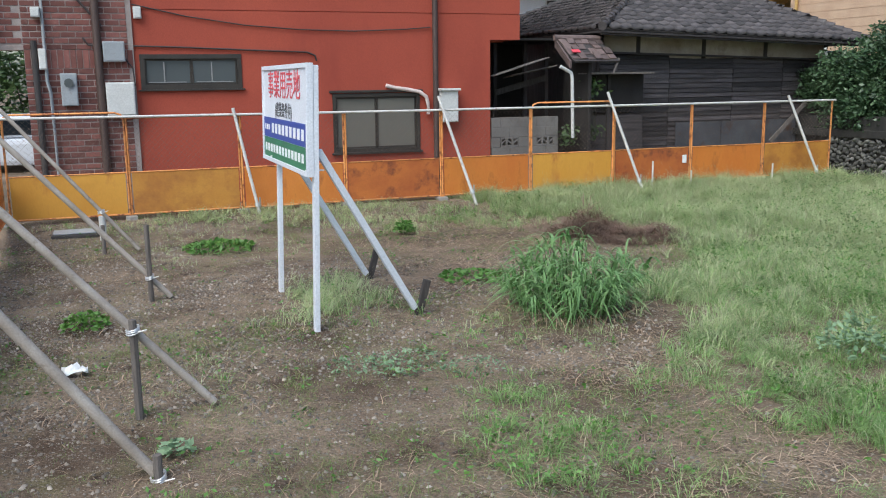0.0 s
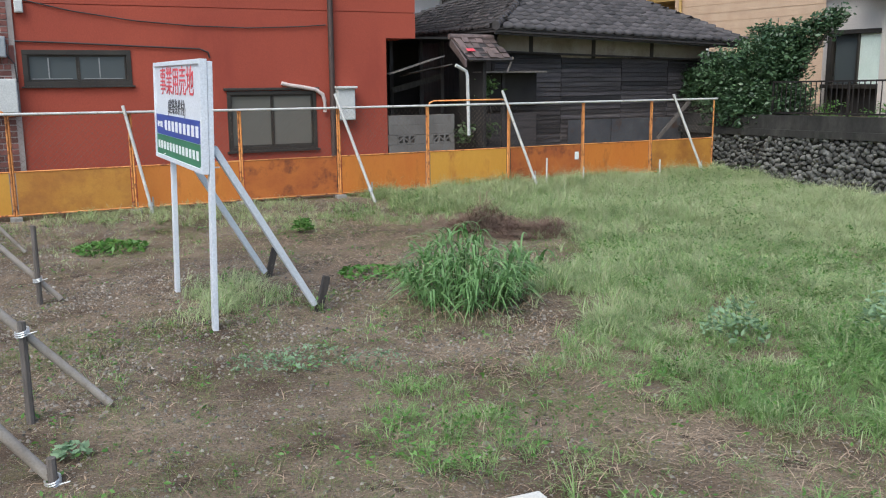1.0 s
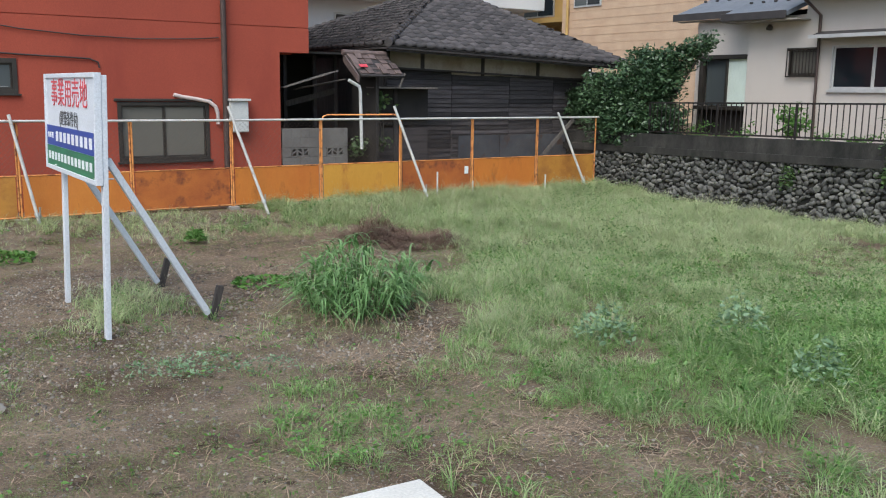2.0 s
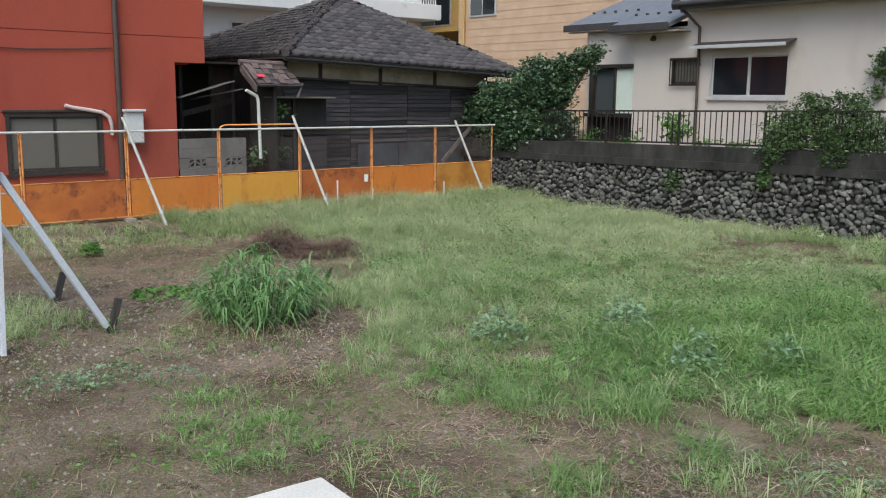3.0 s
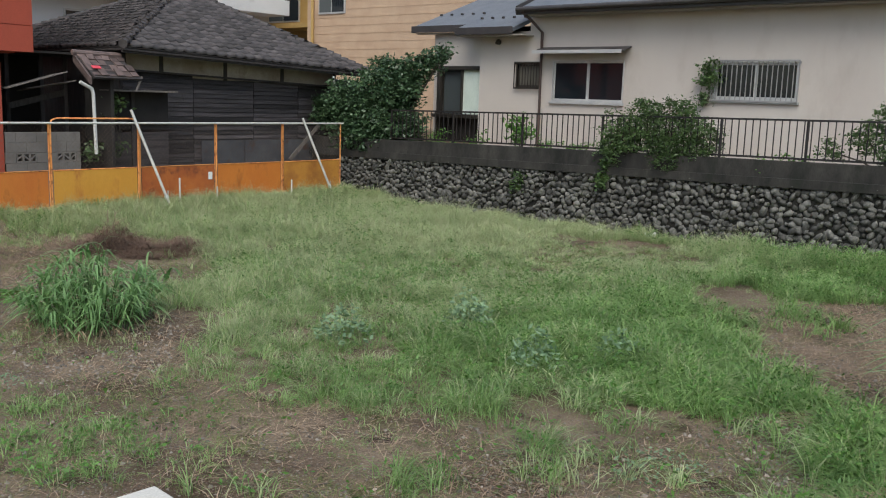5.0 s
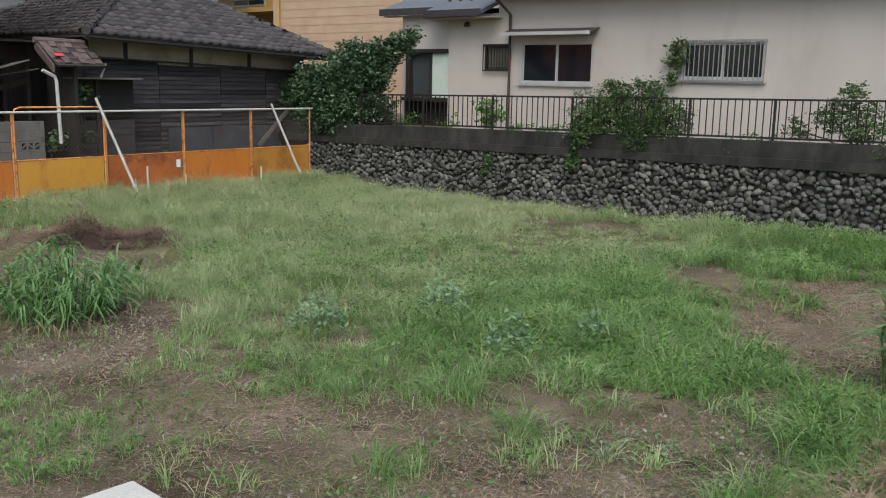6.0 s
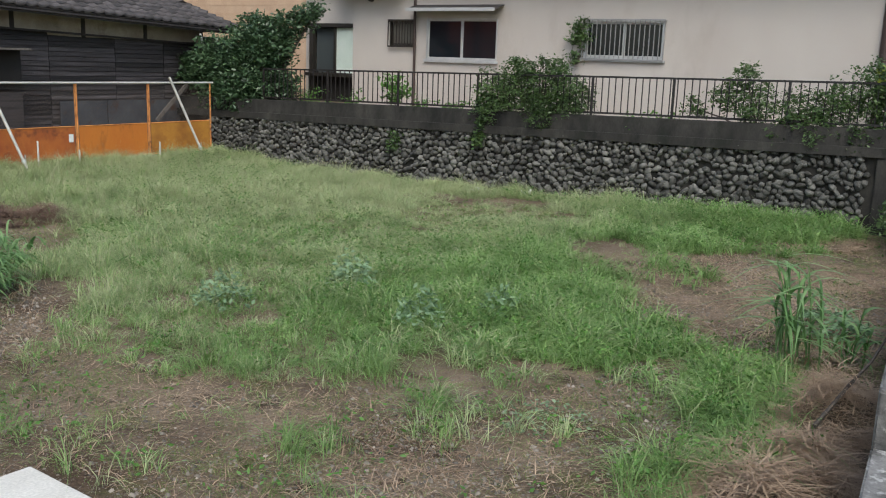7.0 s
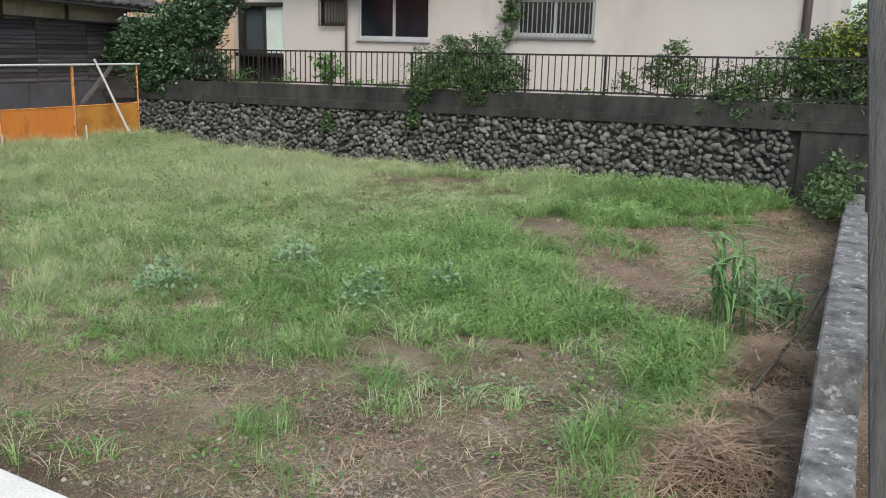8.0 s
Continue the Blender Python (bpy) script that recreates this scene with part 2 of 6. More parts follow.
M_GREYWOOD = surf("grey_weathered_plank", (0.075, 0.072, 0.07), (0.14, 0.135, 0.13), 3, 0.9, 0.5, 50, stretch=(1, 8, 1), jitter=0.1)
M_SLAB = surf("pale_board", (0.58, 0.55, 0.50), (0.68, 0.65, 0.60), 3, 0.8, 0.15, 60, stain=(0.45, 0.41, 0.36), stain_scale=5, stain_at=0.58)
def soil_of(name):
    """Trodden earth: broad dry, damp and mossy patches, angular chips of two sizes that stand proud, fine grain."""
    m = bpy.data.materials.new(name)
    m.use_nodes = True
    n, l = m.node_tree.nodes, m.node_tree.links
    b = n["Principled BSDF"]
    b.inputs["Roughness"].default_value = 0.97
    b.inputs["Specular IOR Level"].default_value = 0.2
    pos = n.new("ShaderNodeTexCoord").outputs["Object"]

    def noise_of(scale, detail, rough=0.6):
        t = n.new("ShaderNodeTexNoise")
        t.inputs["Scale"].default_value, t.inputs["Detail"].default_value, t.inputs["Roughness"].default_value = scale, detail, rough
        l.new(pos, t.inputs["Vector"])
        return t.outputs["Fac"]

    def span(src, a, z, lo=0.0, hi=1.0):
        t = n.new("ShaderNodeMapRange")
        for k, v in (("From Min", a), ("From Max", z), ("To Min", lo), ("To Max", hi)):
            t.inputs[k].default_value = v
        l.new(src, t.inputs["Value"])
        return t.outputs[0]

    def mix(fac, c1, c2, how="MIX"):
        t = n.new("ShaderNodeMixRGB")
        t.blend_type = how
        for key, v in (("Fac", fac), ("Color1", c1), ("Color2", c2)):
            if isinstance(v, tuple):
                t.inputs[key].default_value = (*v, 1)
            elif isinstance(v, float):
                t.inputs[key].default_value = v
            else:
                l.new(v, t.inputs[key])
        return t.outputs["Color"]

    def times(x, y):
        t = n.new("ShaderNodeMath")
        t.operation = "MULTIPLY"
        l.new(x, t.inputs[0])
        l.new(y, t.inputs[1])
        return t.outputs[0]
    col = mix(span(noise_of(0.9, 6), 0.35, 0.65), (0.095, 0.064, 0.043), (0.262, 0.198, 0.140))
    col = mix(span(noise_of(2.7, 7, 0.7), 0.56, 0.66), col, (0.062, 0.042, 0.030))
    col = mix(span(noise_of(1.6, 7, 0.7), 0.54, 0.66, 0.0, 0.6), col, (0.14, 0.135, 0.055))
    col = mix(1.0, col, span(noise_of(46, 5, 0.7), 0.25, 0.75, 0.45, 1.6), "MULTIPLY")
    heights = []
    for scale, share, edge in ((30.0, 0.80, 0.30), (75.0, 0.66, 0.32)):
        v = n.new("ShaderNodeTexVoronoi")
        v.inputs["Scale"].default_value = scale
        l.new(pos, v.inputs["Vector"])
        sep = n.new("ShaderNodeSeparateColor")
        l.new(v.outputs["Color"], sep.inputs[0])
        chip = times(span(sep.outputs[0], share, share + 0.02), span(v.outputs["Distance"], edge + 0.08, edge))
        tone = mix(sep.outputs[1], (0.13, 0.105, 0.085), (0.36, 0.315, 0.265))
        col = mix(chip, col, tone)
        heights.append((chip, 0.012 if scale < 50 else 0.006))
    l.new(col, b.inputs["Base Color"])
    nrm = None
    for src, deep in [(noise_of(24, 6), 0.035)] + heights:
        bp = n.new("ShaderNodeBump")
        bp.inputs["Strength"].default_value = 1.0
        bp.inputs["Distance"].default_value = deep
        l.new(src, bp.inputs["Height"])
        if nrm:
            l.new(nrm, bp.inputs["Normal"])
        nrm = bp.outputs[0]
    l.new(nrm, b.inputs["Normal"])
    return m


M_SOIL = soil_of("gravelly_soil")
M_PEBBLE = surf("pale_pebble", (0.10, 0.083, 0.068), (0.31, 0.27, 0.225), 3, 0.9, 0.2, 60, jitter=0.6, island=True)
M_ASPHALT = surf("asphalt", (0.05, 0.05, 0.05), (0.075, 0.073, 0.07), 2, 0.95, 0.4, 120)
M_GRASS = leafy("fresh_meadow_grass", (0.10, 0.205, 0.048), (0.39, 0.55, 0.205), 0.5, 0.38)
M_GRASS_THIN = leafy("short_yard_grass", (0.085, 0.13, 0.032), (0.27, 0.335, 0.11), 0.6, 0.3)
M_GRASS_PALE = leafy("pale_meadow_grass", (0.26, 0.35, 0.145), (0.60, 0.66, 0.37), 0.55, 0.38)
M_GRASS_DRY = leafy("pale_seed_stalk", (0.36, 0.37, 0.20), (0.58, 0.56, 0.37), 0.8, 0.3)
M_REED = leafy("blue_green_blades", (0.06, 0.18, 0.032), (0.35, 0.52, 0.235), 0.38, 0.35)
M_SHRUB = leafy("shrub_leaf", (0.022, 0.048, 0.014), (0.125, 0.20, 0.065), 0.45, 0.2)
M_TREELEAF = leafy("tree_leaf", (0.018, 0.045, 0.018), (0.125, 0.205, 0.098), 0.36, 0.18)
M_WEED = leafy("broad_weed_leaf", (0.06, 0.15, 0.025), (0.15, 0.30, 0.06), 0.5, 0.2)
M_WEED_GREY = leafy("grey_green_weed", (0.09, 0.17, 0.07), (0.30, 0.42, 0.25), 0.55, 0.2)
M_YELLOWLEAF = leafy("yellow_green_leaf", (0.14, 0.20, 0.03), (0.42, 0.42, 0.06), 0.5, 0.25)
M_STRAW = leafy("dead_straw", (0.20, 0.125, 0.08), (0.56, 0.42, 0.29), 0.85, 0.1)
M_DEAD = leafy("dead_brush", (0.06, 0.036, 0.028), (0.36, 0.235, 0.17), 0.9, 0.1)
M_BARK = surf("bark", (0.07, 0.055, 0.045), (0.12, 0.10, 0.085), 5, 0.95, 0.5, 40)
# near-black that puts the shade of unlit recesses into the colour
M_SHADE_BLACK = surf("shade_black", (0.018, 0.015, 0.014), (0.03, 0.026, 0.024), 2, 0.9, 0, 40)
M_PAPER = surf("white_litter", (0.75, 0.75, 0.74), (0.85, 0.85, 0.84), 6, 0.7, 0.2, 40)

# ------------------------------------------------------------------ mesh helpers


def mesh_of(bm, name, material, smooth=False):
    me = bpy.data.meshes.new(name)
    bmesh.ops.recalc_face_normals(bm, faces=bm.faces)
    bm.to_mesh(me)
    bm.free()
    me.materials.append(material)
    if smooth:
        me.polygons.foreach_set("use_smooth", [True] * len(me.polygons))
    return me


def part(name, bm, material, parent=None, label="", smooth=False):
    ob = new(name, mesh_of(bm, name, material, smooth))
    ob.parent = parent
    if label:
        ob["label"] = label
    return ob


def thing(name, bm, material, label, category, group="", kind="", smooth=False):
    return tagged(part(name, bm, material, None, "", smooth), label, category, group, kind)


def group_of(name, label, category, group="", kind=""):
    return tagged(new(name), label, category, group, kind)


def add_box(bm, x0, x1, y0, y1, z0, z1, bevel=0.0, m=None):
    r = bmesh.ops.create_cube(bm, size=1.0)
    vs = r["verts"]
    mat = Matrix.Translation(((x0 + x1) / 2, (y0 + y1) / 2, (z0 + z1) / 2)) @ Matrix.Diagonal((abs(x1 - x0), abs(y1 - y0), abs(z1 - z0), 1))
    bmesh.ops.transform(bm, matrix=(m @ mat) if m else mat, verts=vs)
    if bevel:
        es = list({e for v in vs for e in v.link_edges})
        bmesh.ops.bevel(bm, geom=es, offset=bevel, segments=2, affect="EDGES", profile=0.6)
    return bm


def box(x0, x1, y0, y1, z0, z1, bevel=0.0, m=None):
    return add_box(bmesh.new(), x0, x1, y0, y1, z0, z1, bevel, m)


def add_tube(bm, pts, r, seg=10, r_end=None, caps=True):
    pts = [Vector(p) for p in pts]
    rings = []
    for i, p in enumerate(pts):
        d = (pts[min(i + 1, len(pts) - 1)] - pts[max(i - 1, 0)]).normalized()
        a = d.cross(Vector((0, 0, 1)))
        if a.length < 1e-3:
            a = d.cross(Vector((0, 1, 0)))
        a.normalize()
        b = d.cross(a)
        rr = r if r_end is None else r + (r_end - r) * i / max(1, len(pts) - 1)
        rings.append([bm.verts.new(p + (a * math.cos(2 * math.pi * k / seg) + b * math.sin(2 * math.pi * k / seg)) * rr) for k in range(seg)])
    for u, v in zip(rings, rings[1:]):
        for k in range(seg):
            bm.faces.new((u[k], u[(k + 1) % seg], v[(k + 1) % seg], v[k]))
    if caps:
        for ring in (rings[0], rings[-1]):
            bm.faces.new([bm.verts.new(v.co) for v in ring])
    return bm


def tube(pts, r, seg=10, r_end=None):
    return add_tube(bmesh.new(), pts, r, seg, r_end)


def add_poly(bm, pts, thick):
    """A flat slab on a polygon, thickened along its normal."""
    vs = [bm.verts.new(p) for p in pts]
    f = bm.faces.new(vs)
    f.normal_update()
    nrm = f.normal.copy()
    r = bmesh.ops.extrude_face_region(bm, geom=[f])
    up = [v for v in r["geom"] if isinstance(v, bmesh.types.BMVert)]
    bmesh.ops.translate(bm, vec=nrm * thick, verts=up)
    return bm


def slab(pts, thick):
    return add_poly(bmesh.new(), pts, thick)


def wall_grid(axis, at, thick, u0, u1, z0, z1, holes):
    """A wall with thickness and openings that go through it. axis 'y': the wall lies in y = at and runs along x; holes: (u0, u1, z0, z1)."""
    bm = bmesh.new()
    us = sorted({u0, u1, *[h[0] for h in holes], *[h[1] for h in holes]})
    zs = sorted({z0, z1, *[h[2] for h in holes], *[h[3] for h in holes]})
    us = [u for u in us if u0 <= u <= u1]
    zs = [z for z in zs if z0 <= z <= z1]
    solid = {}
    for i in range(len(us) - 1):
        for j in range(len(zs) - 1):
            cu, cz = (us[i] + us[i + 1]) / 2, (zs[j] + zs[j + 1]) / 2
            solid[i, j] = not any(h[0] < cu < h[1] and h[2] < cz < h[3] for h in holes)

    def P(u, z, d):
        return (u, at + d, z) if axis == "y" else (at + d, u, z)
    cache = {}

    def V(u, z, d):
        if (u, z, d) not in cache:
            cache[u, z, d] = bm.verts.new(P(u, z, d))
        return cache[u, z, d]
    for (i, j), s in solid.items():
        if not s:
            continue
        a, b, c, e = us[i], us[i + 1], zs[j], zs[j + 1]
        for d in (0, thick):
            bm.faces.new((V(a, c, d), V(b, c, d), V(b, e, d), V(a, e, d)))
        for (di, dj, p, q) in ((-1, 0, (a, c), (a, e)), (1, 0, (b, c), (b, e)), (0, -1, (a, c), (b, c)), (0, 1, (a, e), (b, e))):
            if not solid.get((i + di, j + dj), False):
                bm.faces.new((V(*p, 0), V(*q, 0), V(*q, thick), V(*p, thick)))
    return bm


def bulk(name, verts, faces, material, parent=None, smooth=False):
    """One mesh from arrays; faces is an (n, k) array of indices."""
    verts, faces = np.asarray(verts, np.float32), np.asarray(faces, np.int32)
    me = bpy.data.meshes.new(name)
    me.vertices.add(len(verts))
    me.vertices.foreach_set("co", verts.ravel())
    k = faces.shape[1]
    me.loops.add(faces.size)
    me.loops.foreach_set("vertex_index", faces.ravel())
    me.polygons.add(len(faces))
    me.polygons.foreach_set("loop_start", np.arange(len(faces), dtype=np.int32) * k)
    me.polygons.foreach_set("loop_total", np.full(len(faces), k, np.int32))
    if smooth:
        me.polygons.foreach_set("use_smooth", np.ones(len(faces), bool))
    me.update(calc_edges=True)
    me.validate()
    me.materials.append(material)
    ob = new(name, me)
    ob.parent = parent
    return ob


def blades(root, height, width, lean, turn, rng, segs=3, curl=1.0):
    """Bent, tapering blades. root (n, 3); lean in metres at the tip; turn: heading of the lean."""
    n = len(root)
    t = np.linspace(0, 1, segs + 1)
    dirv = np.stack([np.cos(turn), np.sin(turn), 0 * turn], -1)
    side = np.stack([-np.sin(turn), np.cos(turn), 0 * turn], -1)
    twist = rng.uniform(-0.9, 0.9, n)[:, None]
    side = side * np.cos(twist) + dirv * np.sin(twist)
    vs = np.zeros((n, segs * 2 + 1, 3))
    for i, s in enumerate(t):
        c = root + dirv * (lean * s ** 2)[:, None]
        drop = curl * np.minimum(lean / np.maximum(height, 1e-3), 1.6) * s ** 3 * 0.42
        c[:, 2] += height * (s - drop)
        w = width * (1 - 0.15 * s) * (1 - s ** 3) * (0.55 + 0.9 * s * (1 - s) * 2)
        if i < segs:
            vs[:, 2 * i] = c - side * w[:, None] / 2
            vs[:, 2 * i + 1] = c + side * w[:, None] / 2
        else:
            vs[:, 2 * i] = c
    base = (np.arange(n) * (segs * 2 + 1))[:, None]
    tri = []
    for i in range(segs - 1):
        a = 2 * i
        tri += [[a, a + 1, a + 3], [a, a + 3, a + 2]]
    a = 2 * (segs - 1)
    tri += [[a, a + 1, a + 2]]
    f = (base[:, None, :] + np.array(tri)[None]).reshape(-1, 3)
    return vs.reshape(-1, 3), f


def leaves(centre, size, rng, droop=0.3, long=1.7):
    """Small folded leaves at the centres, facing anywhere but mostly up and outward."""
    n = len(centre)
    a = rng.normal(size=(n, 3))
    a[:, 2] = a[:, 2] * 0.5 - droop
    a /= np.linalg.norm(a, axis=1)[:, None]
    b = np.cross(a, rng.normal(size=(n, 3)) + np.array([0, 0, 1.2]))
    b /= np.linalg.norm(b, axis=1)[:, None] + 1e-6
    nn = np.cross(a, b)
    s = size[:, None] if np.ndim(size) else size
    p0, p2 = centre - a * s * long / 2, centre + a * s * long / 2
    p1, p3 = centre + b * s / 2 + nn * s * 0.12, centre - b * s / 2 + nn * s * 0.12
    vs = np.stack([p0, p1, p2, p3], 1).reshape(-1, 3)
    i = (np.arange(n) * 4)[:, None]
    f = np.concatenate([i + np.array([[0, 1, 2]]), i + np.array([[0, 2, 3]])])
    return vs, f


def merge(*sets):
    vs, fs, o = [], [], 0
    for v, f in sets:
        vs.append(v)
        fs.append(f + o)
        o += len(v)
    return np.concatenate(vs), np.concatenate(fs)

# ------------------------------------------------------------------ ground
FENCE_Y, FENCE_X, STEP = 15.67, 14.83, 1.8
WALL_X, HOUSE_X, RED_Y = 15.3, 17.5, 16.94


def ground_z(x, y):
    """Height of the lot: nearly flat, with soft lumps and a low rise along the far fence."""
    r = 0.025 * noise.noise((x * 0.55, y * 0.55, 0.0)) + 0.012 * noise.noise((x * 2.1, y * 2.1, 3.0))
    far = min(max((y - 13.6) / 2.0, 0.0), 1.0)
    return r + 0.17 * far * far * (3 - 2 * far)


def build_ground():
    bm = bmesh.new()
    xs = sorted({*[-400, -150, -60, -25, -12, -6, -4], *[round(-3 + 0.2 * i, 2) for i in range(100)], *[20, 30, 60, 150, 400]})
    ys = sorted({*[-400, -150, -60, -25, -10, -5], *[round(-3 + 0.2 * i, 2) for i in range(106)], *[22, 30, 60, 150, 400]})
    grid = [[bm.verts.new((x, y, ground_z(x, y) if -3 <= x <= 17 and -3 <= y <= 18 else (ground_z(0, 16) if y > 18 else 0.0))) for y in ys] for x in xs]
    for i in range(len(xs) - 1):
        for j in range(len(ys) - 1):
            bm.faces.new((grid[i][j], grid[i + 1][j], grid[i + 1][j + 1], grid[i][j + 1]))
    return thing("ground", bm, M_SOIL, "bare gravelly brown soil of a vacant lot", "ground", kind="structure", smooth=True)


build_ground()

# ------------------------------------------------------------------ orange site fence
SHEETS = [M_SHEET_D, M_SHEET_O, M_SHEET_R, M_SHEET_Y, M_SHEET_O, M_SHEET_R, M_SHEET_O, M_SHEET_D, M_SHEET_Y]
SHEET_WORDS = {"grimy_yellow_sheet": "grimy yellow", "yellow_painted_sheet": "faded yellow", "orange_painted_sheet": "orange painted", "rusted_sheet": "rust-eaten orange"}


def chain_link(m, w, z0, z1):
    """A diamond wire net in the plane of a panel, local x from 0 to w."""
    bm = bmesh.new()
    h, pitch = z1 - z0, 0.09
    for s in (1, -1):
        k = -int(h / pitch) - 1
        while k * pitch < w + h:
            # line x = k*pitch + s*(z-z0) clipped to the panel
            a = k * pitch if s == 1 else k * pitch
            pts = []
            for z in (0.0, h):
                pts.append((a + s * z if s == 1 else a - z + 0.0, z))
            (xa, za), (xb, zb) = pts
            lo, hi = 0.0, 1.0
            dx = xb - xa
            for lim, sign in ((0.0, 1), (w, -1)):
                f0, f1 = sign * (xa - lim), sign * (xb - lim)
                if f0 < 0 and f1 < 0:
                    lo, hi = 1, 0
                elif f0 < 0:
                    lo = max(lo, f0 / (f0 - f1))
                elif f1 < 0:
                    hi = min(hi, f0 / (f0 - f1))
            if hi - lo > 0.03:
                p = [m @ Vector((xa + dx * u, 0.006 * s, z0 + h * u)) for u in (lo, hi)]
                add_tube(bm, p, 0.0017, 3, caps=False)
            k += 1
    return bm


def fence_panel(fence, m, sheet, arched, rng):
    """One framed panel: rails, two posts, a sheet below and wire netting above. m: its left foot, local x along it."""
    words = SHEET_WORDS[sheet.name]
    z0, zs, z1, w = 0.25, 0.93, 1.80, STEP
    if arched:
        pts = [(0.028, z1 - 0.02), (0.05, z1 + 0.05), (0.14, z1 + 0.085), (w - 0.14, z1 + 0.085), (w - 0.05, z1 + 0.05), (w - 0.028, z1 - 0.02)]
    else:
        pts = [(0.028, z1), (w / 2, z1 + 0.004), (w - 0.028, z1)]
    bm = tube([m @ Vector((x, 0, z)) for x, z in pts], 0.016, 8)
    for z, r in ((zs, 0.013), (z0, 0.015)):
        add_tube(bm, [m @ Vector((0.03, 0, z)), m @ Vector((w - 0.03, 0, z))], r, 6)
    g = part("panel_frame", bm, M_ORANGE_FRAME, fence, f"orange rail frame of a {words} panel", smooth=True)
    for x in (0.018, w - 0.018):
        part("post", tube([m @ Vector((x, 0, 0.16)), m @ Vector((x, 0, z1))], 0.018, 8), M_ORANGE_FRAME, g, smooth=True)
    bm = bmesh.new()
    n, rows = 14, 5
    vs = [[bm.verts.new(m @ Vector((0.05 + (w - 0.1) * i / n, 0.005 * noise.noise((i * 0.5 + rng.random() * 0.2, j * 0.7, m.translation.x)), z0 + 0.015 + (zs - z0 - 0.028) * j / rows))) for j in range(rows + 1)] for i in range(n + 1)]
    for i in range(n):
        for j in range(rows):
            bm.faces.new((vs[i][j], vs[i + 1][j], vs[i + 1][j + 1], vs[i][j + 1]))
    ob = part("sheet", bm, sheet, g, f"{words} steel sheet")
    so = ob.modifiers.new("thickness", "SOLIDIFY")
    so.thickness = 0.003
    part("netting", chain_link(m @ Matrix.Translation((0.04, 0, 0)), w - 0.08, zs + 0.02, z1 - 0.01), M_LINK, g, "rusty diamond wire netting")
    return g


rng_f = random.Random(3)
SITE_FENCE = group_of("site_fence", "orange and yellow steel site fence with rusty netting", "fence")
for k in range(9):
    fence_panel(SITE_FENCE, Matrix.Translation((FENCE_X - STEP * (k + 1), FENCE_Y, 0)), SHEETS[k], k in (3, 8), rng_f)
# the side fence towards the street, of which only the far end shows
SIDE_FENCE = group_of("site_fence", "orange steel site fence along the lot's side", "fence")
for k in range(6):
    m = Matrix.Translation((FENCE_X - STEP * 9 - 0.06, FENCE_Y - 0.05 - STEP * (k + 1), 0)) @ Matrix.Rotation(radians(90), 4, "Z")
    fence_panel(SIDE_FENCE, m, [M_SHEET_O, M_SHEET_Y, M_SHEET_R][k % 3], False, rng_f)


def base_block(x, y):
    bm = box(x - 0.09, x + 0.09, y - 0.13, y + 0.13, ground_z(x, y) - 0.05, 0.23, 0.018)
    return thing("fence_base", bm, M_BASE, "small stained concrete block under a fence post", "concrete block", "blocks under the fence posts")


for k in range(10):
    base_block(FENCE_X - STEP * k, FENCE_Y + 0.02)

thing("rail_pipe", tube([(FENCE_X - STEP * 9 - 0.2, FENCE_Y - 0.055, 1.83), (5, FENCE_Y - 0.055, 1.80), (FENCE_X + 0.02, FENCE_Y - 0.055, 1.80)], 0.022, 10), M_GALV, "long galvanised scaffold pipe clamped along the fence top", "scaffold pipe", smooth=True)


def pole_brace(top, foot, r, mat, words):
    g = group_of("brace_pole", words, "brace pole", "poles that prop the fence")
    top, foot = Vector(top), Vector(foot)
    part("pole", tube([foot - (top - foot).normalized() * 0.12, top], r, 10), mat, g, smooth=True)
    c = top + (foot - top) * 0.86
    part("clamp", tube([c + (top - foot).normalized() * 0.03, c - (top - foot).normalized() * 0.03], r + 0.014, 8), M_WIRE, g)
    # short driven pin beside the foot
    part("pin", tube([(c.x + 0.05, c.y + 0.03, -0.1), (c.x + 0.05, c.y + 0.03, c.z + 0.12)], 0.016, 8), M_PIPE_OLD, g, smooth=True)
    return g


for top, foot in (((2.13, FENCE_Y - 0.09, 1.92), (2.47, 15.35, 0.06)), ((5.75, FENCE_Y - 0.09, 2.05), (6.28, 15.06, 0.08)),
                  ((9.22, FENCE_Y - 0.09, 2.06), (9.76, 15.05, 0.1)), ((13.55, FENCE_Y - 0.09, 1.92), (14.17, 15.17, 0.10))):
    pole_brace(top, foot, 0.027, M_GALV, "pale galvanised pole leaning against the orange fence")


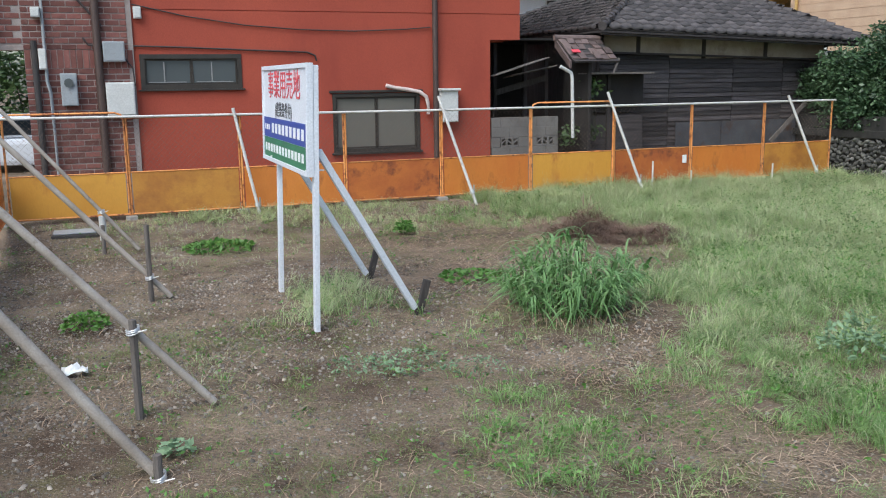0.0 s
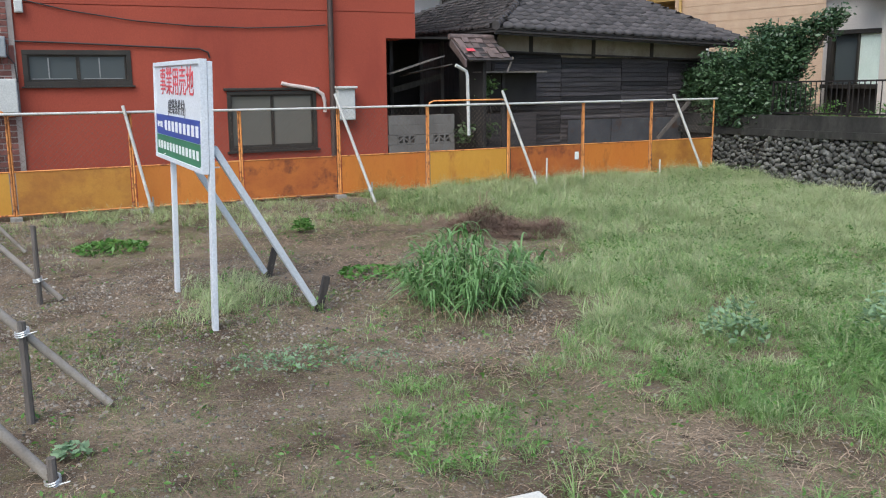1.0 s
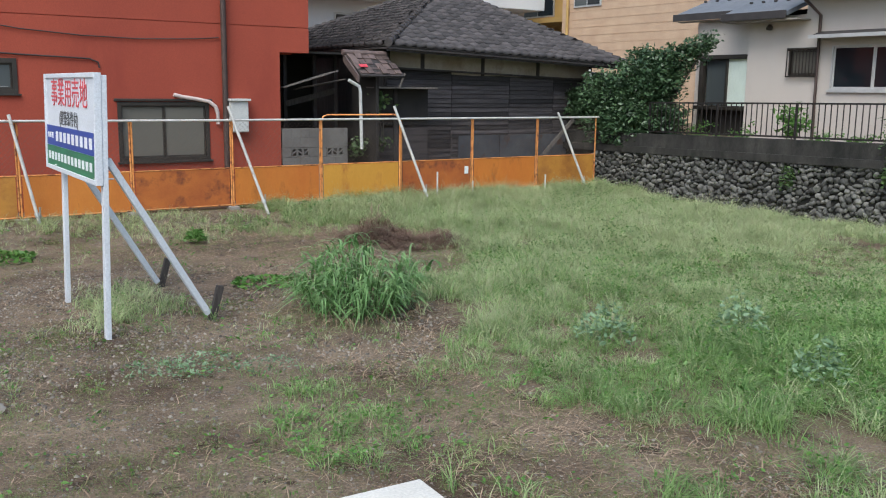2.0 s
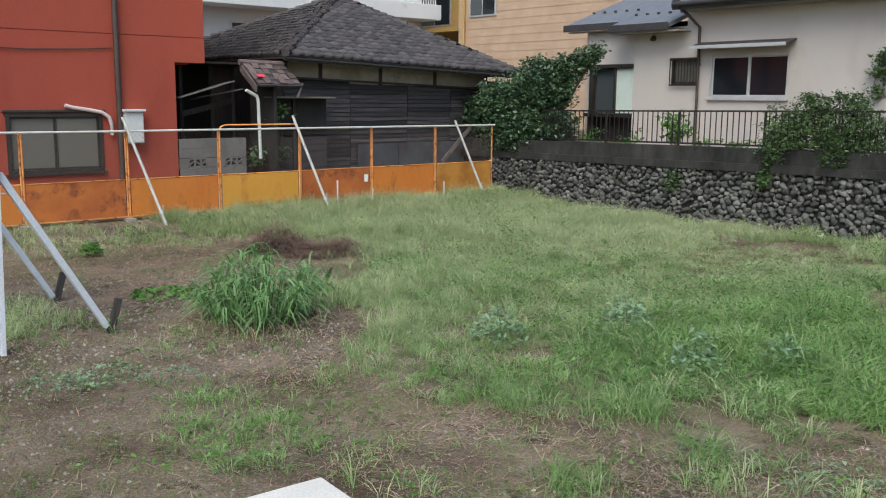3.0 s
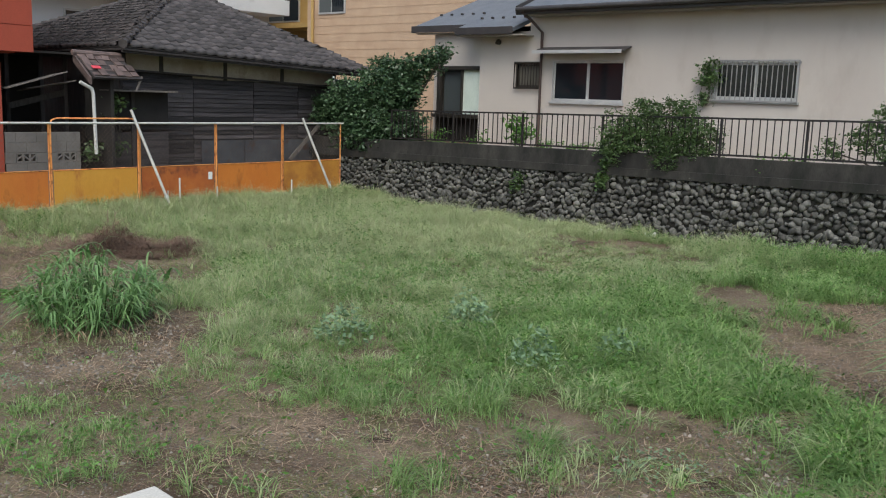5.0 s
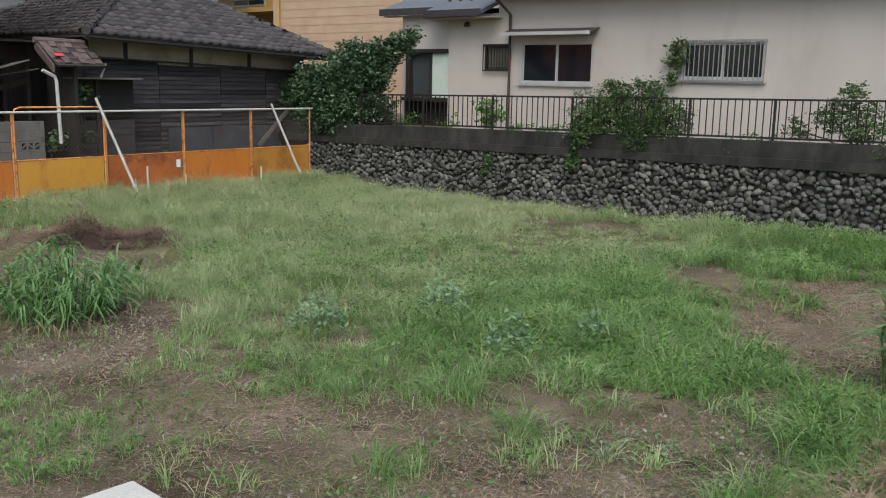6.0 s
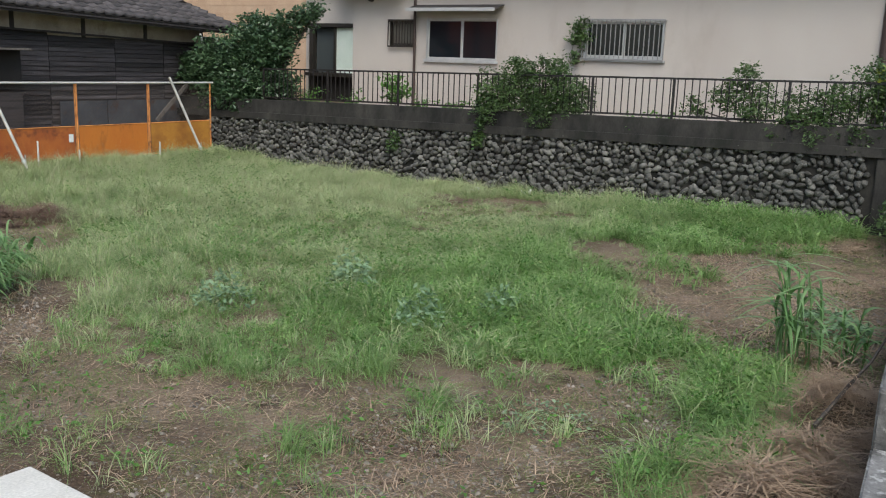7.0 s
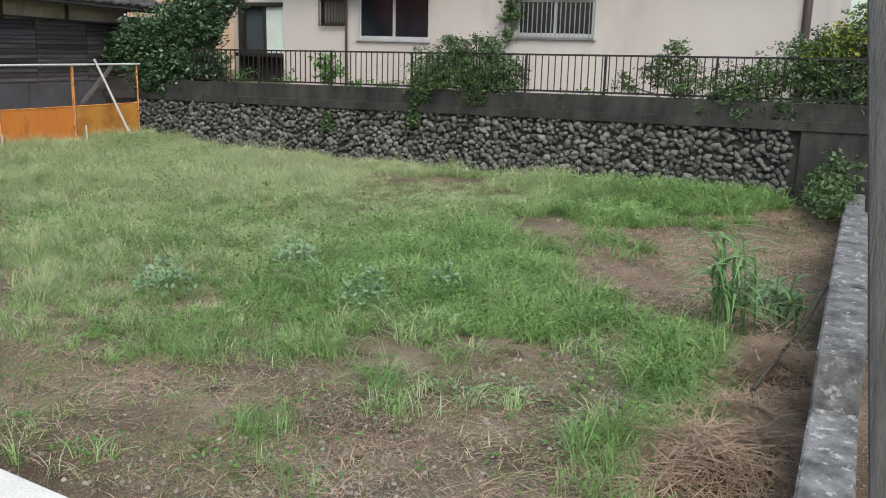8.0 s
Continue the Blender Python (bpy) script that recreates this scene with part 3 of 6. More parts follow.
def ground_brace(far_end, foot, stake_x, stake_h, r, mat, tie):
    """A pipe that slopes down from the side fence to the ground, tied to a driven stake."""
    g = group_of("sloping_pipe", "weathered grey scaffold pipe sloping to a tied stake", "scaffold pipe", "pipes that prop the side fence")
    a, b = Vector(far_end), Vector(foot)
    part("pipe", tube([a, b], r, 12), mat, g, smooth=True)
    f = (stake_x - a.x) / (b.x - a.x)
    p = a + (b - a) * f
    y = p.y - r - 0.03
    bm = tube([(p.x, y, -0.15), (p.x, y, stake_h)], 0.030, 8, 0.027)
    part("stake", bm, M_STAKE, g, "grey round wooden stake")
    bm = bmesh.new()
    for dz in (-0.012, 0.004, 0.018):
        n = 14
        pts = []
        for i in range(n + 1):
            t = 2 * math.pi * i / n
            pts.append((p.x + 0.045 * math.cos(t), (y + p.y) / 2 + 0.072 * math.sin(t), p.z + dz + 0.012 * math.cos(t)))
        add_tube(bm, pts, 0.006, 5, caps=False)
    add_tube(bm, [(p.x + 0.03, y - 0.03, p.z), (p.x + 0.09, y - 0.06, p.z + 0.02)], 0.005, 5)
    part("wire_tie", bm, M_WIRE, g, "shiny twisted wire tie")
    return g


ground_brace((-1.36, 13.53, 2.27), (0.44, 13.53, 0.03), -0.02, 0.42, 0.027, M_PIPE_OLD, 1)
ground_brace((-1.36, 10.40, 2.32), (0.64, 10.40, 0.03), 0.43, 0.85, 0.03, M_PIPE_OLD, 1)
ground_brace((-1.33, 6.79, 2.356), (0.68, 6.79, 0.03), 0.15, 0.73, 0.03, M_PIPE_OLD, 1)
ground_brace((-1.33, 5.67, 2.15), (0.23, 5.67, -0.02), 0.21, 0.17, 0.034, M_PIPE_OLD, 1)
# ------------------------------------------------------------------ sale sign


def text_part(name, words, size, m, mat, parent, squeeze=1.0):
    cu = bpy.data.curves.new(name, "FONT")
    cu.body = words
    cu.size = size
    cu.align_x, cu.align_y = "CENTER", "CENTER"
    cu.extrude = 0.0015
    cu.offset = 0.0
    cu.materials.append(mat)
    ob = new(name, cu)
    ob.matrix_world = m @ Matrix.Diagonal((squeeze, 1, 1, 1))
    ob.parent = parent
    return ob


def sale_sign():
    g = group_of("sale_sign", "white land-for-sale board on two braced white posts", "sign")
    x, y0, y1, z0, z1 = 1.775, 8.42, 10.78, 1.48, 2.515
    part("panel", box(x - 0.012, x + 0.012, y0 + 0.04, y1 - 0.04, z0 + 0.03, z1 - 0.03), M_SIGNWHITE, g)
    bm = box(x - 0.03, x + 0.035, y0 + 0.052, y1 - 0.052, z0, z0 + 0.045, 0.004)
    add_box(bm, x - 0.03, x + 0.035, y0 + 0.052, y1 - 0.052, z1 - 0.045, z1, 0.004)
    add_box(bm, x - 0.03, x + 0.035, y1 - 0.05, y1, z0, z1, 0.004)
    add_box(bm, x - 0.03, x + 0.035, y0, y0 + 0.05, z0, z1, 0.004)
    part("frame", bm, M_SIGNWHITE, g)
    part("blue_band", box(x - 0.0165, x - 0.0125, y0 + 0.05, y1 - 0.05, 1.745, 1.96), M_SIGNBLUE, g, "blue company band")
    part("green_band", box(x - 0.0165, x - 0.0125, y0 + 0.05, y1 - 0.05, z0 + 0.045, 1.741), M_SIGNGREEN, g, "green telephone band")
    face = Matrix.Translation((x - 0.0165, (y0 + y1) / 2, 0)) @ Matrix.Rotation(radians(-90), 4, "Z") @ Matrix.Rotation(radians(90), 4, "X")
    text_part("headline", "事業用売地", 0.31, face @ Matrix.Translation((0.0, 2.295, 0)), M_SIGNRED, g, 1.10)
    text_part("condition", "(建築条件付)", 0.165, face @ Matrix.Translation((0.0, 2.045, 0)), M_SIGNBLACK, g, 0.95)
    # the firm's name and number stay unlettered
    rng = random.Random(8)

    def bars(name, ya, yb, za, zb, n):
        w = (yb - ya) / n
        for i in range(n):
            a = ya + w * i + w * 0.2
            b = ya + w * (i + 1) - w * 0.2
            part(name, box(x - 0.0195, x - 0.0168, a, b, za, zb), M_SIGNLETTER, g)
    bars("name_bar", y0 + 0.14, y1 - 0.50, 1.80, 1.905, 9)
    bars("prefix_bar", y1 - 0.42, y1 - 0.10, 1.825, 1.885, 3)
    bars("number_bar", y0 + 0.16, y1 - 0.10, 1.59, 1.675, 13)
    for y in (8.47, 10.26):
        pst = part("post", box(x - 0.005 + 0.041, x + 0.086, y - 0.045, y + 0.045, -0.3, z1 - 0.02, 0.006), M_SIGNWHITE, g)
        top, foot = Vector((x + 0.09, y + 0.02, 1.72)), Vector((2.90, y + 0.22, 0.10))
        d = foot - top
        bm = box(-0.024, 0.024, -0.032, 0.032, 0, d.length, 0.005, Matrix.Translation(top) @ d.to_track_quat("Z", "Y").to_matrix().to_4x4())
        part("prop", bm, M_SIGNWHITE, g, "sloping white timber prop")
        bm = box(-0.035, 0.035, -0.03, 0.03, -0.25, 0.40, 0.006, Matrix.Translation((2.93, y + 0.22, 0)) @ Matrix.Rotation(radians(14), 4, "Y"))
        part("peg", bm, M_STAKE_DARK, g, "dark driven wooden peg")
        part("bolt", tube([(x - 0.035, y, 1.54), (x + 0.14, y, 1.54)], 0.008, 6), M_WIRE, g)
    # the whole sign leans a little
    g.matrix_basis = Matrix.Translation((x, 0, 0)) @ Matrix.Rotation(radians(1.7), 4, "Y") @ Matrix.Translation((-x, 0, 0))
    return g


sale_sign()

# ------------------------------------------------------------------ red rendered building and brick end


def framed_window(name, axis, at, u0, u1, z0, z1, mat_frame, mat_glass, panes, label, depth=0.09, fr=0.05, sill=0.0, out=-1):
    """A window set in an opening. out: the side of the wall plane towards the viewer."""
    g = group_of(name, label, "window", kind="structure")

    def bx(ua, ub, za, zb, da, db, bev=0.004):
        if axis == "y":
            return box(ua, ub, at + min(da, db), at + max(da, db), za, zb, bev)
        return box(at + min(da, db), at + max(da, db), ua, ub, za, zb, bev)
    o = out * 0.02
    bm = bx(u0, u1, z0, z0 + fr, o, depth)
    for a in ((u0, u1, z1 - fr, z1), (u0, u0 + fr, z0 + fr, z1 - fr), (u1 - fr, u1, z0 + fr, z1 - fr)):
        tmp = bx(*a, o, depth)
        me = bpy.data.meshes.new("tmp")
        tmp.to_mesh(me)
        tmp.free()
        bm.from_mesh(me)
        bpy.data.meshes.remove(me)
    part("window_frame", bm, mat_frame, g)
    w = (u1 - u0 - 2 * fr) / panes
    for i in range(panes):
        a, b = u0 + fr + w * i, u0 + fr + w * (i + 1)
        d = 0.035 if i % 2 else 0.055
        part("pane", bx(a + 0.012, b - 0.012, z0 + fr + 0.012, z1 - fr - 0.012, d, d + 0.008, 0), mat_glass, g)
        bm = bx(a, a + 0.03, z0 + fr, z1 - fr, d - 0.012, d + 0.02)
        for q in ((b - 0.03, b, z0 + fr, z1 - fr), (a + 0.03, b - 0.03, z0 + fr, z0 + fr + 0.03), (a + 0.03, b - 0.03, z1 - fr - 0.03, z1 - fr)):
            tmp = bx(*q, d - 0.012, d + 0.02)
            me = bpy.data.meshes.new("tmp")
            tmp.to_mesh(me)
            tmp.free()
            bm.from_mesh(me)
            bpy.data.meshes.remove(me)
        part("sash", bm, mat_frame, g)
    if sill:
        part("window_sill", bx(u0 - 0.04, u1 + 0.04, z0 - sill, z0, out * 0.06, 0.03), mat_frame, g)
    return g


def red_building():
    g = group_of("red_building", "red rendered building with bronze windows and brick end", "building", kind="structure")
    holes = [(0.78, 2.51, 2.23, 2.83), (4.15, 5.87, 1.0, 2.10)]
    part("wall", wall_grid("y", RED_Y, 0.25, 0.70, 7.36, 0.0, 3.09, holes), M_RED, g)
    part("upper_wall", wall_grid("y", RED_Y, 0.25, 0.70, 8.0, 3.09, 3.575, []), M_RED, g)
    part("upper_wall", wall_grid("y", RED_Y, 0.25, 0.70, 8.0, 3.59, 7.0, []), M_RED, g)
    part("groove", box(0.70, 7.99, RED_Y + 0.02, RED_Y + 0.22, 3.575, 3.59), M_RED, g)
    part("side_wall", box(7.11, 7.36, RED_Y + 0.25, 26, 0, 3.09), M_RED, g)
    part("side_wall", box(7.75, 8.0, RED_Y + 0.25, 26, 3.09, 7.0), M_RED, g)
    part("overhang_soffit", box(7.36, 7.75, RED_Y + 0.25, 26, 3.06, 3.16), M_RED, g)
    part("roof", box(0.70, 8.0, RED_Y, 26, 7.0, 7.2), M_CAP, g)
    part("floor_slab", box(0.95, 7.11, RED_Y + 0.25, 26, 0.0, 0.2), M_SHADE_BLACK, g)
    part("back_wall", box(0.95, 7.11, RED_Y + 1.2, RED_Y + 1.4, 0.2, 7.0), M_SHADE_BLACK, g)
    framed_window("window_1", "y", RED_Y, 0.78, 2.51, 2.23, 2.83, M_DARKFRAME, M_GLASS_PALE, 2, "low wide bronze-framed window with frosted glass", fr=0.08, sill=0.03)
    framed_window("window_2", "y", RED_Y, 4.15, 5.87, 1.0, 2.10, M_DARKFRAME, M_GLASS_GREY, 2, "bronze-framed sliding window with drawn net curtain", fr=0.07, sill=0.04)
    for a in (1.17, 1.98):
        # pale bars behind the frosted panes
        part("inner_bar", box(a, a + 0.02, RED_Y + 0.028, RED_Y + 0.034, 2.36, 2.70), M_GRILLE, g)
        part("inner_bar", box(a - 0.26, a + 0.38, RED_Y + 0.028, RED_Y + 0.034, 2.345, 2.359), M_GRILLE, g)
    part("window_hood", box(4.09, 5.93, RED_Y - 0.05, RED_Y - 0.002, 2.11, 2.16, 0.01), M_DARKFRAME, g)
    return g


red_building()
# pipes, boxes and cables on the red wall
thing("downpipe", tube([(6.18, RED_Y - 0.08, 0.1), (6.18, RED_Y - 0.08, 7.0)], 0.055, 12), M_PIPE_BROWN, "brown rainwater downpipe on the red wall", "downpipe", smooth=True)
thing("conduit", tube([(5.18, RED_Y - 0.06, 2.24), (5.32, RED_Y - 0.07, 2.20), (5.6, RED_Y - 0.07, 2.16), (5.85, RED_Y - 0.07, 2.11), (5.98, RED_Y - 0.07, 2.02), (6.02, RED_Y - 0.07, 1.9), (6.02, RED_Y - 0.07, 1.68)], 0.038, 10), M_PIPE_PINK, "bent pale wrapped conduit over the window", "conduit", smooth=True)


def wall_box(name, x0, x1, z0, z1, d, mat, label, y=RED_Y, extra=None):
    g = group_of(name, label, "utility box")
    part("body", box(x0, x1, y - d, y - 0.004, z0, z1, 0.012), mat, g)
    part("lid", box(x0 + 0.015, x1 - 0.015, y - d - 0.012, y - d - 0.001, z0 + 0.02, z1 - 0.02, 0.004), mat, g)
    if extra:
        extra(g)
    return g


wall_box("meter_cabinet", 6.24, 6.60, 1.52, 2.12, 0.2, M_PIPE_WHITE, "white utility cabinet beside the brown downpipe",
         extra=lambda g: part("hood", box(6.21, 6.63, RED_Y - 0.27, RED_Y - 0.004, 2.125, 2.17, 0.01), M_PIPE_WHITE, g))
wall_box("junction_box", 0.20, 0.55, 2.70, 3.04, 0.14, M_GREYBOX, "grey steel junction box on the brick wall", RED_Y - 0.06)
wall_box("white_cabinet", 0.20, 0.66, 1.80, 2.36, 0.16, M_PIPE_WHITE, "white painted steel cabinet on the brick wall", RED_Y - 0.06)
wall_box("electric_meter", -0.50, -0.24, 1.98, 2.52, 0.14, M_GREYBOX, "grey electricity meter with a glass dial", RED_Y - 0.06,
         extra=lambda g: part("dial", tube([(-0.37, RED_Y - 0.215, 2.36), (-0.37, RED_Y - 0.25, 2.36)], 0.075, 14), M_GLASS_PALE, g, "round glass dial"))
wall_box("lamp_box", 0.73, 0.86, 3.42, 3.62, 0.1, M_PIPE_WHITE, "small white sensor box on the wall")
wall_box("camera_bracket", -0.86, -0.72, 3.42, 3.58, 0.16, M_PIPE_WHITE, "small pale socket box on the brick wall", RED_Y - 0.06)
wall_box("switch_box", -0.80, -0.68, 2.58, 2.92, 0.12, M_PIPE_WHITE, "narrow pale switch box on the brick wall", RED_Y - 0.06)
for pts, r in (([(0.72, RED_Y - 0.02, 3.66), (1.6, RED_Y - 0.03, 3.47), (2.6, RED_Y - 0.03, 3.33), (3.6, RED_Y - 0.03, 3.26), (4.6, RED_Y - 0.03, 3.24), (5.6, RED_Y - 0.03, 3.28), (6.1, RED_Y - 0.03, 3.32)], 0.012),
               ([(0.60, RED_Y - 0.03, 2.97), (1.4, RED_Y - 0.03, 2.95), (2.6, RED_Y - 0.03, 2.90), (3.7, RED_Y - 0.03, 2.86), (3.85, RED_Y - 0.03, 2.80), (3.87, RED_Y - 0.03, 2.70)], 0.016)):
    thing("wall_cable", tube(pts, r, 6), M_CABLE, "dark cable strung along the red wall", "cable", "cables on the walls", smooth=True)
for pts, r in (([(-0.6, RED_Y - 0.1, 3.98), (-0.25, RED_Y - 0.1, 3.85), (0.0, RED_Y - 0.1, 3.55), (0.2, RED_Y - 0.1, 3.3)], 0.02),
               ([(-0.1, RED_Y - 0.1, 3.1), (-0.02, RED_Y - 0.1, 2.98), (0.2, RED_Y - 0.1, 2.95)], 0.016),
               ([(0.55, RED_Y - 0.1, 2.75), (0.66, RED_Y - 0.1, 2.6), (0.68, RED_Y - 0.1, 2.3)], 0.013)):
    thing("wall_cable", tube(pts, r, 6), M_CABLE, "dark cable looped on the brick wall", "cable", "cables on the walls", smooth=True)
thing("downpipe", tube([(0.12, RED_Y - 0.13, 0.1), (0.12, RED_Y - 0.13, 5.2)], 0.065, 12), M_PIPE_BROWN, "brown downpipe on the brick wall", "downpipe", smooth=True)
thing("downpipe", tube([(-0.86, RED_Y - 0.12, 0.1), (-0.86, RED_Y - 0.12, 3.05)], 0.05, 10), M_EAVE, "dark square pipe on the brick wall", "downpipe")
thing("conduit", tube([(-0.66, RED_Y - 0.12, 0.1), (-0.66, RED_Y - 0.12, 2.2), (-0.7, RED_Y - 0.12, 2.4), (-0.7, RED_Y - 0.12, 3.9)], 0.028, 8), M_GREYBOX, "grey conduit rising on the brick wall", "conduit", smooth=True)

thing("conduit", tube([(-1.42, RED_Y - 0.14, 4.8), (-1.42, RED_Y - 0.14, 2.92), (-1.47, RED_Y - 0.14, 2.82), (-1.6, RED_Y - 0.14, 2.78)], 0.04, 8), M_PIPE_WHITE, "pale pipe bending over the passage opening", "conduit", smooth=True)


def brick_end():
    g = group_of("wall_brick", "weathered brown-red brick wall end with pale joints", "wall", kind="structure")
    part("mortar_core", box(-1.02, 0.695, RED_Y - 0.045, RED_Y + 0.3, 0.0, 5.2), M_MORTAR, g)
    part("lintel_backing", box(-2.6, -1.02, RED_Y - 0.045, RED_Y + 0.3, 2.9, 5.2), M_MORTAR, g)
    part("pier_backing", box(-3.0, -2.6, RED_Y - 0.045, RED_Y + 0.3, 0.0, 5.2), M_MORTAR, g)
    return g


BRICKS_ON = brick_end()

# grey block wall between the red building and the old house


def block_wall():
    g = group_of("wall_block", "grey concrete block wall with pierced blocks", "wall", kind="structure")
    y = 16.9
    part("mortar_core", box(7.37, 8.86, y + 0.008, y + 0.10, 0.0, 0.98), M_BLOCK, g)
    part("mortar_core", box(7.37, 8.86, y + 0.008, y + 0.10, 1.182, 1.56), M_BLOCK, g)
    # added near-black sheet: the dark gap seen through the pierced blocks
    part("gap_shade_sheet", box(7.37, 8.86, y + 0.26, y + 0.30, 0.0, 1.5), M_SHADE_BLACK, g)
    for r in range(8):
        z = 0.0 + 0.197 * r
        x = 7.37 - (0.2 if r % 2 else 0.0)
        while x < 8.86:
            a, b = max(x, 7.37), min(x + 0.392, 8.86)
            if b - a > 0.05:
                if r == 5 and (7.55 < (a + b) / 2 < 7.95 or 8.35 < (a + b) / 2 < 8.75):
                    bm = box(a, b, y, y + 0.12, z, z + 0.03)
                    add_box(bm, a, b, y, y + 0.12, z + 0.162, z + 0.192)
                    for q in range(4):
                        u = a + (b - a) * q / 3
                        add_box(bm, max(a, u - 0.02), min(b, u + 0.02), y, y + 0.12, z + 0.03, z + 0.162)
                    for q in range(3):
                        u = a + (b - a) * (q + 0.5) / 3
                        add_box(bm, -0.06, 0.06, 0.0, 0.11, -0.012, 0.012, 0, Matrix.Translation((u, y + 0.004, z + 0.1)) @ Matrix.Rotation(radians(40 if q % 2 else -40), 4, "Y"))
                    part("pierced_block", bm, M_BLOCK, g)
                else:
                    part("block", box(a, b, y + 0.003 * rng_f.random(), y + 0.12, z, z + 0.190, 0.005), M_BLOCK, g)
            x += 0.4
    return g


block_wall()

# ------------------------------------------------------------------ old wooden house
OLD_Y = 17.5          # front wall
OLD_X0, OLD_X1 = 9.9, 16.3


def old_house():
    g = group_of("old_house", "derelict dark timber house with a grey tiled hip roof", "house", kind="structure")
    part("backing_wall", box(OLD_X0, OLD_X1, OLD_Y + 0.03, OLD_Y + 0.15, 0.0, 3.2), M_BATTEN, g)
    part("side_wall", box(OLD_X0, OLD_X0 + 0.12, OLD_Y + 0.15, 24.4, 0.0, 3.2), M_BATTEN, g)
    part("side_wall", box(OLD_X1 - 0.12, OLD_X1, OLD_Y + 0.15, 24.4, 0.0, 3.2), M_BATTEN, g)
    part("back_wall", box(OLD_X0, OLD_X1, 24.4, 24.5, 0.0, 3.2), M_BATTEN, g)
    # plaster strip under the eaves, with posts between
    def sag(x):
        return -0.033 * (x - 10.25)
    for a, b in ((10.25, 11.05), (11.15, 12.75), (12.85, 14.45), (14.55, 16.2)):
        bm = slab([(a, OLD_Y + 0.026, 2.80 + sag(a)), (b, OLD_Y + 0.026, 2.80 + sag(b)), (b, OLD_Y + 0.026, 3.26 + sag(b)), (a, OLD_Y + 0.026, 3.26 + sag(a))], 0.03)
        part("plaster_panel", bm, M_PLASTER, g, "stained plaster panel under the eaves")
    for x in (10.15, 11.1, 12.8, 14.5, 16.25):
        part("post", box(x - 0.05, x + 0.05, OLD_Y - 0.02, OLD_Y + 0.028, 0.1, 3.2, 0.006), M_BATTEN, g)
    bm = slab([(10.2, OLD_Y - 0.14, 2.84), (16.25, OLD_Y - 0.14, 2.66), (16.25, OLD_Y - 0.022, 2.66), (10.2, OLD_Y - 0.022, 2.84)], 0.04)
    part("coping_strip", bm, M_BATTEN, g, "thin dark coping over the boards")
    return g


OLD = old_house()


def roof_frame(c0, c1, apex):
    """Axes of a roof face: along the eave, up the slope, and out."""
    u = (c1 - c0)
    w = u.length
    u = u / w
    foot = c0 + u * (apex - c0).dot(u)
    v = (apex - foot)
    h = v.length
    v = v / h
    return u, v, u.cross(v), w, h, (apex - c0).dot(u)


# the old eave sags towards the terrace
C_FL, C_FR = Vector((9.75, 16.72, 3.28)), Vector((16.75, 16.72, 3.04))
C_BL, C_BR = Vector((9.75, 24.9, 3.28)), Vector((16.75, 24.9, 3.04))
APEX = Vector((13.62, 20.6, 5.02))


def old_roof():
    g = part("roof", slab([C_FL, C_FR, C_BR, C_BL], -0.04), M_BATTEN, OLD)
    for a, b in ((C_FL, C_FR), (C_FR, C_BR), (C_BR, C_BL), (C_BL, C_FL)):
        part("roof_board", slab([a + Vector((0, 0, 0.01)), b + Vector((0, 0, 0.01)), APEX], 0.03), M_BATTEN, g)
    rng = random.Random(19)
    for a in (C_FL, C_FR, C_BL):
        way = (APEX - a).normalized()
        k = 26
        for i in range(k):
            c = a + (APEX - a) * ((i + 0.5) / k) + Vector((0, 0, 0.085 + rng.uniform(-0.01, 0.012)))
            h = (APEX - a).length / k * 0.58
            part("hip_tile", tube([c - way * h, c + way * h + Vector((0, 0, -0.02))], 0.095, 8, 0.075), M_TILE, g, smooth=True)
    part("fascia", slab([C_FL + Vector((0, 0.05, -0.045)), C_FR + Vector((0, 0.05, -0.045)), C_FR + Vector((0, 0.05, -0.085)), C_FL + Vector((0, 0.05, -0.085))], 0.03), M_BATTEN, g)
    return g


ROOF = old_roof()


